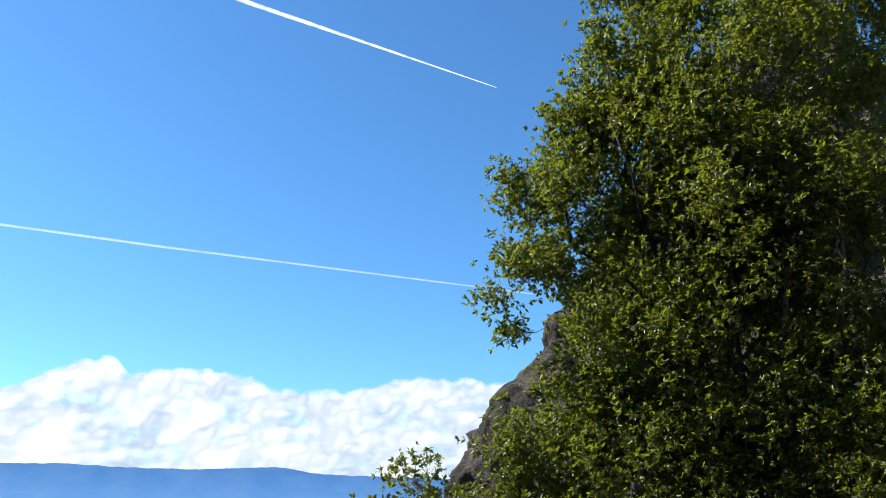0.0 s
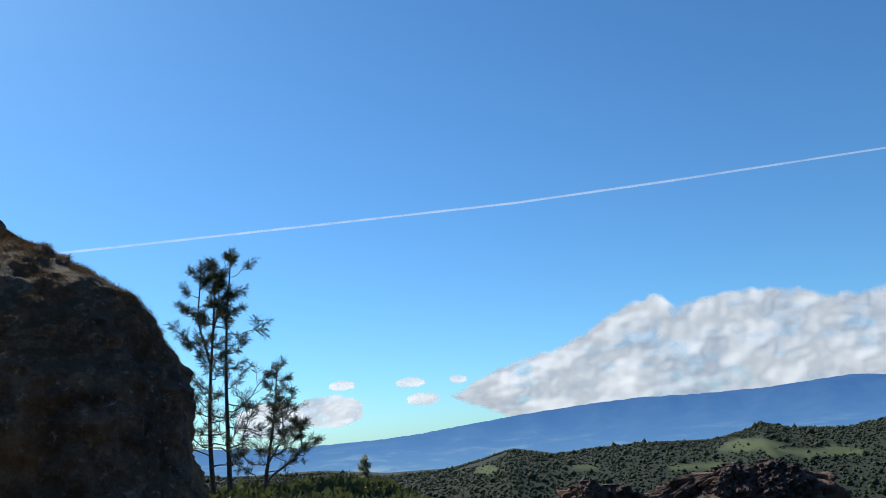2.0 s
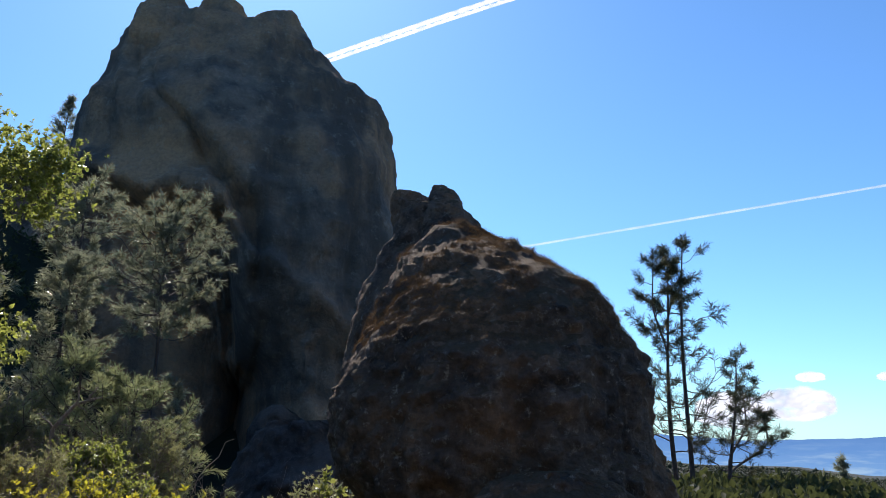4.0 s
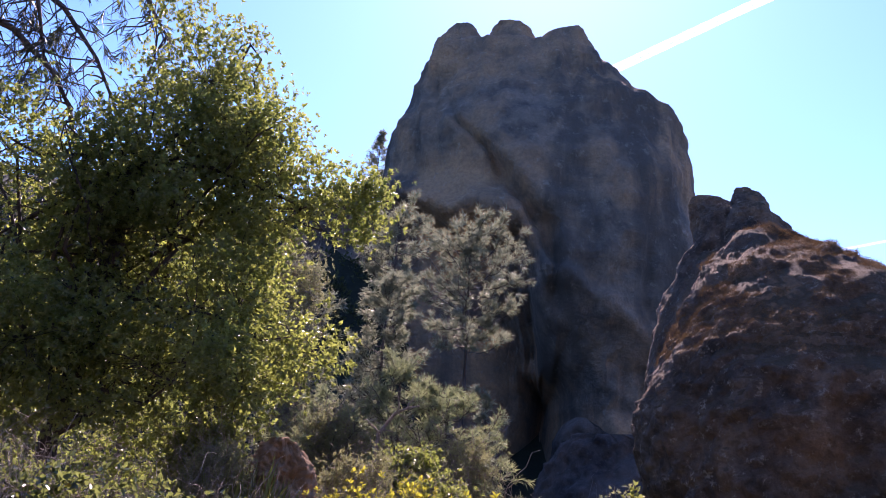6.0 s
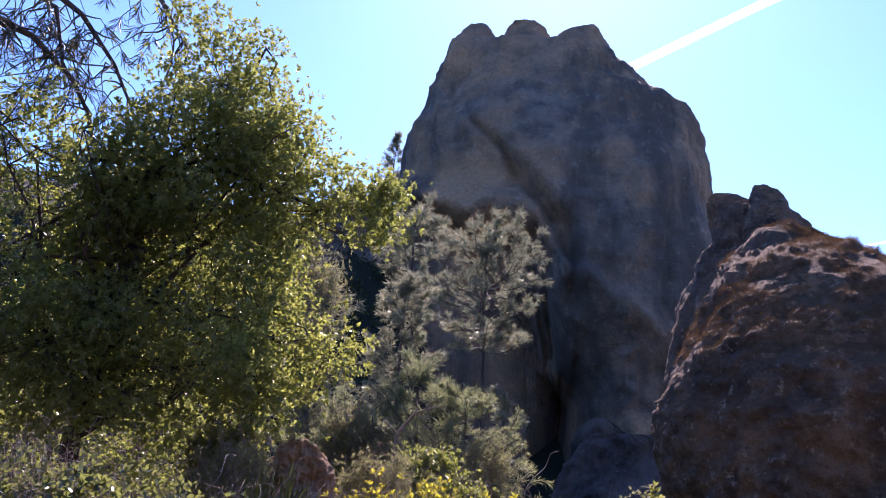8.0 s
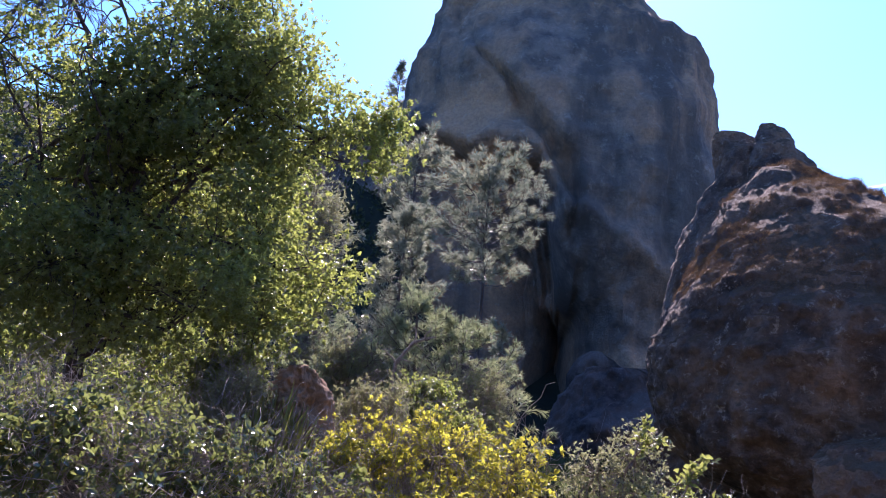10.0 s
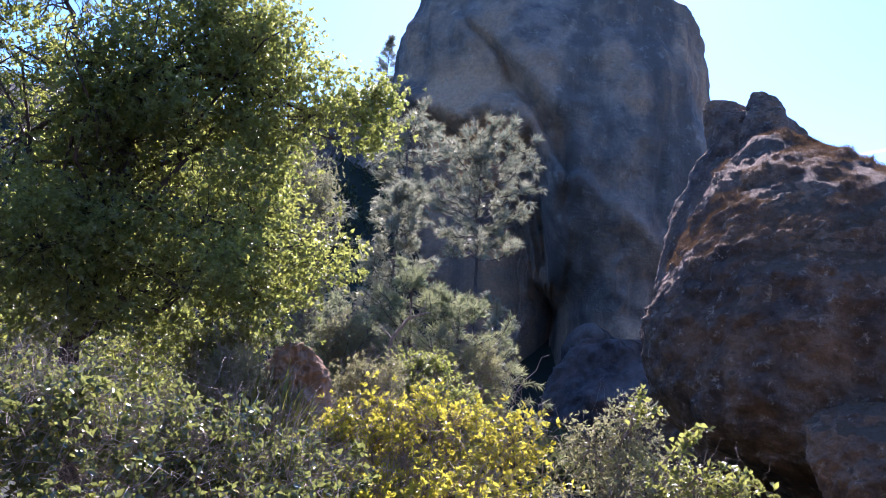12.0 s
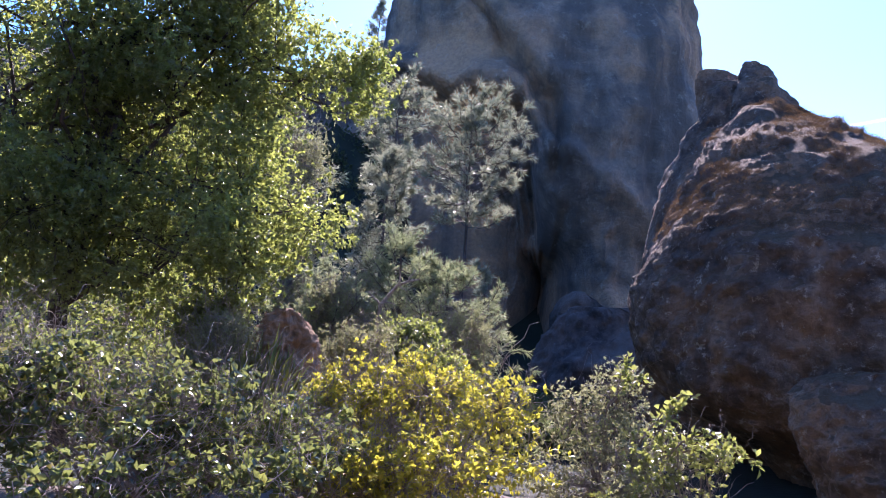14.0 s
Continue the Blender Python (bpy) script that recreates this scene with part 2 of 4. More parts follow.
TRAIL = vapour_material("vapour_trail", 0.016, 0.5, 0.95, 1.15)
TRAIL_THIN = vapour_material("faint_vapour_trail", 0.008, 0.5, 0.42, 0.4)


# ---- ground ----
HILL_CREST = [(-130, 0.2), (-100, 0.0), (-86, -0.5), (-83, -0.7), (-80.8, -0.7), (-78.4, -1.1), (-75.3, -0.9), (-73.6, -0.5), (-71.5, -1.1), (-70.2, -1.36), (-66.5, -1.24), (-62.7, -1.4), (-60, -1.55), (-57.3, -1.05), (-55, -1.75), (-52.7, -2.3), (-48.6, -2.35), (-44.6, -1.8), (-38, -1.7), (-25, -1), (0, 2)]


def hill_height(az, d):
    """The open country beyond the edge: a drop, two lines of hills, then the wide valley."""
    crest = ramp(az, HILL_CREST)
    top = EYE + 520 * math.tan(radians(crest))
    shelf = smooth(-56, -46, az)
    edge = 7 + 38 * shelf
    drop = -(1.5 - 0.7 * shelf) * smooth(4, 14, d) - 69 * smooth(edge, 250, d) ** (0.8 - 0.1 * shelf)
    near = drop + (top - drop) * smooth(230, 520, d)
    far = -175.0
    h = near if d < 520 else top + (far - top) * smooth(540, 1900, d)
    if d > 30:
        h += fbm(d * math.sin(radians(az)) * 0.006, d * math.cos(radians(az)) * 0.006, 3.1, 4) * 5.0 * smooth(30, 200, d) * (1 - smooth(430, 530, d) * 0.75) * (1 - 0.9 * smooth(1200, 2500, d))
    return h


def cliff_side(az, d):
    """The gully below the lookout and the steep slope that closes it on the far side."""
    h = -1.6 * smooth(6, 16, d) - 1.2 * smooth(20, 40, d)
    rise = ramp(az, [(-20, 0.0), (0, 9.0), (4, 15.0), (7, 16.3), (12, 14.0), (25, 15), (60, 12)])
    h += (EYE + 95 * math.tan(radians(rise)) + 2.8) * smooth(42 + 20 * smooth(3, -3, az), 95, d)
    return h + fbm(d * math.sin(radians(az)) * 0.09, d * math.cos(radians(az)) * 0.09, 0.0, 4) * 1.0 * smooth(10, 60, d)


def ground_height(az, d):
    w = smooth(-40, -24, az) * (1 - smooth(75, 120, az))
    back = smooth(-124, -138, az) if az < 0 else smooth(75, 120, az)
    open_side = hill_height(az, d)
    h = open_side * (1 - w) + cliff_side(az, d) * w
    # The slope behind the lookout is unseen, added to block sky light from there.
    h = h * (1 - back) + (26 * smooth(4, 34, d) + 20 * smooth(60, 600, d)) * back
    return h + fbm(d * math.sin(radians(az)) * 0.9, d * math.cos(radians(az)) * 0.9, 7.0, 3) * 0.12 * smooth(0, 3, d) * (1 - smooth(30, 60, d))


def ground_material():
    m, nodes, links, b = material("hillside_ground")
    co = nodes.new("ShaderNodeTexCoord").outputs["Object"]
    big = speckle(nodes, links, co, 0.012, 4.0, 0.6)
    med = speckle(nodes, links, co, 0.11, 6.0, 0.75)
    fine = speckle(nodes, links, co, 3.0, 6.0, 0.7)
    scrub = blend(nodes, links, stops(nodes, links, med, [(0.38, 0.0), (0.62, 1.0)]), (0.009, 0.015, 0.007), (0.022, 0.029, 0.012))
    grass = blend(nodes, links, fine, (0.05, 0.066, 0.022), (0.105, 0.122, 0.04))
    c = blend(nodes, links, stops(nodes, links, big, [(0.68, 0.0), (0.76, 0.5)]), scrub, grass)
    meadow = nodes.new("ShaderNodeAttribute")
    meadow.attribute_name = "grass"
    c = blend(nodes, links, meadow.outputs["Fac"], c, grass)
    dirt = blend(nodes, links, fine, (0.05, 0.038, 0.026), (0.16, 0.118, 0.08))
    near = nodes.new("ShaderNodeAttribute")
    near.attribute_name = "cover"
    c = blend(nodes, links, near.outputs["Fac"], c, dirt)
    links.new(c, b.inputs["Base Color"])
    b.inputs["Roughness"].default_value = 1.0
    bp = node(nodes, "ShaderNodeBump", Strength=0.8, Distance=0.05)
    links.new(fine, bp.inputs["Height"])
    links.new(bp.outputs[0], b.inputs["Normal"])
    return m


CLEARINGS = [(-72.5, -1.75, 2.2, 0.42), (-77.0, -2.45, 2.4, 0.3), (-74.8, -2.3, 1.6, 0.25), (-69.2, -2.85, 2.0, 0.3), (-55.3, -2.3, 0.9, 0.35), (-84, -1.5, 1.8, 0.25), (-62, -2.6, 1.2, 0.2)]


def clearing(az, d, z):
    """How far a spot on the hills lies inside one of the grassy clearings."""
    el = math.degrees(math.atan2(z - EYE, d))
    wob = 0.35 * fbm(az * 0.9, el * 2.5, 9.0, 3)
    return max(smooth(1.1, 0.75, math.hypot((az - c[0]) / c[2], (el - c[1]) / c[3]) + wob) for c in CLEARINGS) if 200 < d < 560 else 0.0


def build_ground():
    azs = list(np.arange(-180, -126, 3)) + list(np.arange(-126, 40, 0.4)) + list(np.arange(40, 180, 3))
    ds = [0.6 * 1.075 ** k for k in range(0, 125)]
    ds = sorted([d for d in ds if d < 230 or 545 < d < 4700] + list(range(236, 545, 9)) + [4700])
    s, verts, w, grass, faces = Soup(), [], [], [], []
    for d in ds:
        for az in azs:
            verts.append((-math.sin(radians(az)) * d, math.cos(radians(az)) * d, ground_height(az, d)))
            w.append(1 - smooth(9, 17, d))
            grass.append(clearing(az, d, verts[-1][2]) if az < -30 else 0.0)
    n = len(azs)
    for i in range(len(ds) - 1):
        for k in range(n):
            a, b = i * n + k, i * n + (k + 1) % n
            faces.append((a, a + n, b + n, b))
    faces.append(tuple(range(n)))
    s.add(verts, faces, w)
    me = s.mesh("ground", ground_material())
    me.attributes.new("grass", "FLOAT", "POINT").data.foreach_set("value", np.asarray(grass, dtype=np.float32))
    ob = new("ground", me)
    return tagged(ob, "scrubby hillside falling away to green chaparral hills", "ground", kind="structure")


build_ground()


# ---- far mountains, clouds, vapour trails ----
RIDGE = [(-140, 1.9), (-95, 1.9), (-86, 1.85), (-82, 1.85), (-79.5, 2.2), (-78, 2.1), (-74, 1.8), (-70, 1.72), (-66, 1.78), (-62.7, 1.6), (-58, 1.2), (-54, 0.75), (-51.2, 0.4), (-48, 0.15), (-45.6, 0.1), (-42, -0.05), (-39.6, 0.15), (-30, 0.6), (0, 1)]


def mountain_material():
    m, nodes, links, b = material("hazy_glowing_slopes")
    co = nodes.new("ShaderNodeTexCoord").outputs["Object"]
    f = speckle(nodes, links, co, 0.006, 6.0, 0.65)
    sep = nodes.new("ShaderNodeSeparateXYZ")
    links.new(co, sep.inputs[0])
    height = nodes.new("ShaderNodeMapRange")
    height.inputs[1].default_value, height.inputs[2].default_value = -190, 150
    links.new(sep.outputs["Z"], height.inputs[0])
    # Distance haze painted as a blue glow by height, palest at the foot.
    haze_glow = stops(nodes, links, height.outputs[0], [(0.0, (0.2, 0.42, 0.72)), (0.45, (0.1, 0.27, 0.6)), (1.0, (0.055, 0.17, 0.45))])
    links.new(blend(nodes, links, f, (0.02, 0.035, 0.03), (0.09, 0.09, 0.06)), b.inputs["Base Color"])
    b.inputs["Roughness"].default_value = 1.0
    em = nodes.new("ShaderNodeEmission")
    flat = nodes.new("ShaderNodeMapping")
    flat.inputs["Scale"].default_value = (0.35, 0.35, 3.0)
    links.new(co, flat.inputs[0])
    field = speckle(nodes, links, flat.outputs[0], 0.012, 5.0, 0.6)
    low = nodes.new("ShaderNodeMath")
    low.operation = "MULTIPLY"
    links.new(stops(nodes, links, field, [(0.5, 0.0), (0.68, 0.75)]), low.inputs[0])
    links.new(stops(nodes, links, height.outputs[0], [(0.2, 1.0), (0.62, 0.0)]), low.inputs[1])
    haze_glow = blend(nodes, links, low.outputs[0], haze_glow, (0.36, 0.55, 0.72))
    links.new(blend(nodes, links, stops(nodes, links, f, [(0.4, 0.0), (0.7, 0.3)]), haze_glow, (0.13, 0.31, 0.62)), em.inputs[0])
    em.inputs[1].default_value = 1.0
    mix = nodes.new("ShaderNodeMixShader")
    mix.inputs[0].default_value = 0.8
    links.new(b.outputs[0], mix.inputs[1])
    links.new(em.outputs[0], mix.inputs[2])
    links.new(mix.outputs[0], nodes["Material Output"].inputs["Surface"])
    return m


def build_mountains():
    s, verts, faces = Soup(), [], []
    azs = np.arange(-140, 0.1, 0.2)
    rows = 22
    for j in range(rows):
        t = j / (rows - 1)
        for az in azs:
            d = 3000 + 1300 * t
            crest = ramp(az, RIDGE) + 0.05 * fbm(az * 1.3, 0.0, 2.0, 3)
            top = EYE + 4300 * math.tan(radians(crest))
            fold = 1 - abs(noise.noise(Vector((az * 0.22, t * 1.5, 5.0)))) * 1.6
            h = -185 + (top + 185) * (t ** 1.5) * (0.75 + 0.25 * fold if t < 0.95 else 1)
            verts.append((-math.sin(radians(az)) * d, math.cos(radians(az)) * d, h))
    n = len(azs)
    for j in range(rows - 1):
        for k in range(n - 1):
            a = j * n + k
            faces.append((a, a + 1, a + n + 1, a + n))
    s.add(verts, faces)
    tagged(new("backdrop_mountains", s.mesh("backdrop_mountains", mountain_material())), "long mountain range with blue haze painted on, across a valley", "mountains", kind="structure")


build_mountains()

CLOUD_TOP = [(-140, 7.5), (-120, 8.5), (-105, 8.0), (-94.3, 8.3), (-90, 8.5), (-87.2, 8.3), (-84, 7.4), (-81.5, 7.3), (-79, 7.1), (-77, 7.7), (-75, 8.1), (-73, 8.2), (-70.6, 7.7), (-69.2, 7.7), (-67.5, 8.5), (-66, 8.0), (-64.3, 7.15), (-62.8, 6.3), (-61.5, 5.6), (-58.3, 4.9), (-56, 3.9), (-54.5, 3.4), (-53.2, 2.5)]
CLOUD_R = 4560


def build_cloud(name, label, az0, az1, top, bottom, step=0.16, soft=0.9, mat=CLOUD):
    """A bank of cloud: a billowing sheet with a ragged top that thins out at its rim."""
    s, verts, w, faces = Soup(), [], [], []
    azs = np.arange(az0, az1 + 1e-6, step)
    rows = 46
    for j in range(rows):
        t = j / (rows - 1)
        for az in azs:
            lo = bottom(az)
            hi = max(lo + 0.02, top(az) + soft * (0.55 + 0.3 * fbm(az * 0.8, 1.0, 0.0, 5)))
            el = lo + (hi - lo) * t
            puff = sum(noise.noise(Vector((az * q, el * q * 1.5, 4.0 + q))) / q for q in (0.35, 0.75, 1.6))
            verts.append(tuple(aloft(az, el, CLOUD_R - 22 * puff + 160 * t)))
            rim = min((hi - el) / soft, (az - az0) / soft, (az1 - az) / soft, (el - lo) / soft + 0.1)
            gap = 0.5 * fbm(az * 0.5 / soft, el * 1.3 / soft, 8.0, 5)
            w.append(-0.75 + 1.85 * smooth(0.0, 0.85 if soft > 0.5 else 1.3, rim) + gap * (1.0 if soft > 0.5 else 1.1))
    n = len(azs)
    for j in range(rows - 1):
        for k in range(n - 1):
            a = j * n + k
            faces.append((a, a + 1, a + n + 1, a + n))
    s.add(verts, faces, w)
    ob = new(name, s.mesh(name, mat))
    ob.visible_shadow = False
    return tagged(ob, label, "cloud", kind="structure")


build_cloud("cloud_bank", "long white cumulus cloud bank over the mountains", -140, -52.6, lambda a: ramp(a, CLOUD_TOP), lambda a: ramp(a, [(-62, -0.6), (-58, 0.4), (-56, 1.3), (-54, 2.0), (-52.6, 2.7)]))
for cloud_az, cloud_el, wide, tall in ((-45.85, 3.85, 1.0, 0.35), (-50.6, 3.8, 1.15, 0.35), (-51.4, 2.6, 1.3, 0.45), (-44.9, 2.0, 2.6, 1.0), (-41, 1.6, 2.6, 1.1), (-53.9, 3.85, 0.7, 0.3)):
    build_cloud("small_cloud", "small white puff of cloud low in the sky", cloud_az - wide, cloud_az + wide,
                lambda a: cloud_el + 1.3 * tall * math.sqrt(max(0.0, 1 - ((a - cloud_az) / wide) ** 2)), lambda a: cloud_el - tall * math.sqrt(max(0.0, 1 - ((a - cloud_az) / wide) ** 2)), 0.08, tall * 0.55, CLOUD_SMALL)


def build_trail(name, label, line, width, mat, lumps=0.0, seed=1):
    """A vapour trail: a flattened, slightly ragged tube along the line of (azimuth, elevation, share of the width)."""
    s, rng = Soup(), np.random.default_rng(seed)
    n = 240
    pts, wid = [], []
    for i in range(n + 1):
        u = i / n * (len(line) - 1)
        k = min(int(u), len(line) - 2)
        a, b = line[k], line[k + 1]
        pts.append(aloft(a[0], a[1], 4450).lerp(aloft(b[0], b[1], 4450), u - k))
        share = a[2] + (b[2] - a[2]) * (u - k)
        wid.append(share * width * (1 + 0.15 * fbm(i * 0.25, seed, 0.0, 3)))
    verts, faces, w = [], [], []
    across = 7
    for i, p in enumerate(pts):
        d = (pts[min(i + 1, n)] - pts[max(i - 1, 0)]).normalized()
        u = d.cross(p).normalized()
        for k in range(across):
            q = k / (across - 1) * 2 - 1
            bulge = math.sqrt(max(0.0, 1 - q * q))
            off = lumps * max(0.0, math.sin(i * 2.1 + seed)) * (1 if q > 0.3 else 0)
            verts.append(tuple(p + u * wid[i] * (q + off) - p.normalized() * wid[i] * 0.6 * bulge))
            w.append(0.9 * bulge + 0.1 if k not in (0, across - 1) else -0.5)
    for i in range(n):
        for k in range(across - 1):
            a = i * across + k
            faces.append((a, a + 1, a + across + 1, a + across))
    s.add(verts, faces, w)
    ob = new(name, s.mesh(name, mat))
    ob.visible_shadow = False
    return tagged(ob, label, "contrail", "vapour trails in the sky", "structure")


build_trail("vapour_trail", "sharp bright white vapour trail narrowing to a point", [(-66.5, 33.8, 1.15), (-73.07, 32.88, 1.0), (-93.5, 28.83, 0.15)], 15, TRAIL, 0, 1)
build_trail("vapour_trail", "long thin faint vapour trail across the sky", [(-16, 11.3, 1), (-28.1, 13.2, 1), (-44, 15.05, 1), (-58.9, 15.8, 1), (-70, 16.03, 1), (-80, 15.85, 0.8), (-88.5, 15.34, 0.7), (-97, 14.5, 0.5)], 8, TRAIL_THIN, 0, 2)
build_trail("vapour_trail", "broad white vapour trail with soft edges", [(12, 14.5, 0.5), (5, 17.9, 0.6), (-13.2, 26.0, 1), (-22, 28.95, 1), (-32, 31.35, 1.1), (-42, 33.1, 1.2)], 15, TRAIL, 0, 3)
build_trail("vapour_trail", "scalloped white vapour trail hanging below a broad one", [(12, 14.27, 0.5), (5, 17.63, 0.6), (-13.2, 25.64, 1), (-22, 28.63, 1), (-32, 30.98, 1.0), (-42, 32.73, 1.1)], 11, TRAIL, 0.7, 4)


# ---- rocks ----
def build_rock(name, label, outlines, material_, rough=0.08, fine=0.015, knobs=0.0, knob_size=0.4, seed=0.0, carve=None, around=96):
    """A rock of one or more lofted masses. Each: distance, depth as a share of its half width, and levels of (elevation, left azimuth, right azimuth).
    rough and fine are shares of the widest half width; knobs: metres by which the pebbles in the rock stand out."""
    thing = None
    if len(outlines) > 1:
        thing = base(name, (0, 0, 0), label, "rock")
        foot = at((outlines[0][2][0][1] + outlines[0][2][0][2]) / 2, outlines[0][2][0][0], outlines[0][0])
        thing.location = foot
    for d, deep, levels in outlines:
        s = Soup()
        levels = sorted(levels)
        els = [l[0] for l in levels]
        backs = [l[3] if len(l) > 3 else 0.0 for l in levels]
        zs = [EYE + (d + q) * math.tan(radians(e)) for e, q in zip(els, backs)]
        aim = np.mean([(l[1] + l[2]) / 2 for l in levels])
        to, side = at(aim, 0, 1), at(aim - 90, 0, 1)
        to, side = Vector((to.x, to.y, 0)), Vector((side.x, side.y, 0))
        widest = max(math.tan(radians(abs(l[1] - l[2]) / 2)) * d for l in levels)
        count = max(12, int((zs[-1] - zs[0]) / (2 * math.pi * widest / around)))
        verts, faces = [], []
        for i in range(count + 1):
            t = i / count
            el = els[0] + (els[-1] - els[0]) * t
            left, right = np.interp(el, els, [l[1] for l in levels]), np.interp(el, els, [l[2] for l in levels])
            far = d + float(np.interp(el, els, backs))
            z = EYE + far * math.tan(radians(el))
            half = (left - right) / 2
            b = far * math.tan(radians(half)) * deep * (1 - 0.6 * smooth(0.55, 1.0, t))
            a = math.tan(radians(half)) * math.sqrt(max(far * far - b * b, 1.0))
            c = far * math.tan(radians(aim - (left + right) / 2))
            for k in range(around):
                q = 2 * math.pi * k / around
                cs, sn = math.cos(q), math.sin(q)
                cs, sn = math.copysign(abs(cs) ** 0.93, cs), math.copysign(abs(sn) ** 0.93, sn)
                p = to * (far + sn * b) + side * (c + a * cs)
                p.z = z
                n = (side * cs / max(a, 0.1) + to * sn / max(b, 0.1) + Vector((0, 0, (0.35 * t + 0.6 * (far - d)) / max(a, 0.1)))).normalized()
                face = abs(sn) ** 0.5
                u = p / (widest * 0.5)
                amount = rough * widest * (0.2 + 0.8 * face) * fbm(u.x + seed, u.y, u.z, 4)
                u = p / (widest * 0.1)
                amount += fine * widest * fbm(u.x + seed, u.y, u.z, 4)
                if knobs:
                    near_, _ = noise.voronoi(p / knob_size)
                    amount += knobs * (0.55 - near_[0])
                    near_, _ = noise.voronoi(p / (knob_size * 0.37))
                    amount += 0.45 * knobs * (0.55 - near_[0])
                if carve and sn < 0:
                    amount -= carve(math.degrees(math.atan2(-p.x, p.y)), math.degrees(math.atan2(p.z - EYE, math.hypot(p.x, p.y)))) * min(1.0, face * 1.3)
                verts.append(tuple(p + n * amount))
        for i in range(count):
            for k in range(around):
                e, g = i * around + k, i * around + (k + 1) % around
                faces.append((e, g, g + around, e + around))
        cap = len(verts)
        verts.append(tuple(np.mean(verts[-around:], axis=0)))
        for k in range(around):
            faces.append((cap - around + k, cap - around + (k + 1) % around, cap))
        if thing:
            s.add(np.array(verts) - np.array(thing.location), faces)
            own = "summit_knob" if thing.children else "body"
            part(own, s.mesh(own, material_), thing)
        else:
            s.add(verts, faces)
    return thing or tagged(new(name, s.mesh(name, material_)), label, "rock")


TOWER_BODY = [(-5, 4.6, -19), (-2, 3.6, -18.8), (4, 2.2, -18.6), (10, 2.4, -18.5), (13.5, 3.0, -18.3), (15.2, 4.2, -18.1), (16.8, 4.2, -18.2), (18.7, 3.9, -18.2), (21.3, 3.6, -17.7), (22.5, 2.7, -17.2), (23.3, 2.4, -16.3), (24.5, 2.05, -14.2), (25.9, 1.4, -12.7), (26.8, 0.9, -11.6), (27.5, 0.2, -10.9)]


def tower_carve(az, el):
    """The brow over the hollow on the face, the slanting seam, the lower ledge with its wall of ribs, and the cave at the foot."""
    wave = 0.3 * fbm(az * 0.6, el * 0.6, 2.0, 3)
    brow = ramp(az, [(6, 17.2), (4.3, 16.8), (2.1, 16.6), (-0.8, 15.3), (-2.4, 16.2), (-6.1, 15.4), (-7.8, 12.0), (-11.0, 9.8), (-13.3, 8.3), (-14.5, 6.8), (-18, 5)]) + wave
    left = smooth(-8.5, -5.5, az)
    cut = (0.7 + 3.3 * left) * smooth(brow + 0.4, brow - 1.5 + 0.5 * left, el)
    cut += 6.0 * smooth(brow - 1.0, brow - 7.0, el) * smooth(-14, -9, az)
    seam = ramp(el, [(9.5, -8.9), (10.5, -8.8), (13.2, -8.6), (15.5, -8.1), (17.4, -6.6), (18.7, -5.1), (20.8, -3.2), (22.2, -1.3), (24.5, -0.2), (27, 0.5)]) + wave
    width = 0.3 + 0.5 * smooth(21, 18.5, el) * smooth(14, 16, el)
    cut += 1.3 * math.exp(-((az - seam) / width) ** 2) * smooth(9, 11, el) * smooth(25, 20, el)
    cut += 1.2 * smooth(seam - 1.2, seam + 0.4, az) * smooth(11, 14, el) * smooth(22.5, 19, el)
    cut -= 0.8 * math.exp(-((el - brow - 0.9) / 0.8) ** 2)
    rib = 0.7 * abs(math.sin(az * 1.7 + 4 * wave)) * smooth(brow - 0.5, brow - 2.5, el) * smooth(1, 3, el)
    flute = 0.35 * fbm(az * 1.1, el * 0.12, 5.0, 4)
    cave = smooth(6.2, 2.4, abs(az + 6.8 + 2.0 * wave)) * smooth(5.6, 2.4, abs(el - 1.0 + 2.0 * wave))
    return cut + rib + flute + 9.0 * cave


build_rock("rock_tower", "huge shaded brown rock tower with lobed top and overhanging brow",
           [(70, 0.75, TOWER_BODY), (70, 0.7, [(23, 1.7, -4.2), (26.5, 1.05, -3.7), (27.6, 0.55, -3.1), (28.3, -0.25, -2.4), (28.72, -0.9, -1.7)]),
            (70, 0.7, [(23, -1.8, -8.2), (26.5, -2.6, -7.5), (27.6, -3.1, -7.0), (28.5, -3.7, -6.5), (29.0, -4.2, -5.7)]),
            (70, 0.7, [(22, -5.2, -14.0), (26.5, -6.2, -11.9), (27.5, -6.9, -11.1), (28.2, -7.8, -10.6), (28.52, -9.1, -10.1)])],
           ROCK_TOWER, 0.06, 0.012, 0.25, 1.6, 1.0, tower_carve, 300)
build_rock("rock_wall", "shaded brown rock wall stepping down beside the tower", [(76, 0.35, [(-4, 14, -2), (4, 13.5, -2), (9, 12.8, -1), (11.5, 12.0, 0), (13.2, 10.6, 0.5), (14.4, 9.4, 1.0), (15.2, 8.2, 2), (15.8, 7.2, 4.5), (16.1, 6.4, 5.4)])], ROCK_TOWER, 0.08, 0.03, 0.3, 1.6, 14.0, None, 200)
build_rock("fallen_rock", "shaded brown slab of fallen rock against the tower foot", [(55, 0.6, [(-7, -7.0, -17.5), (-3, -8.3, -15.2), (-2.25, -8.4, -14.7), (-0.4, -8.6, -13.9), (0.5, -8.8, -13.0), (1.2, -9.3, -12.3), (1.7, -9.8, -11.6), (2.0, -10.4, -11.0)])], ROCK_CLIFF, 0.12, 0.03, 0.12, 0.8, 6.0, None, 140)
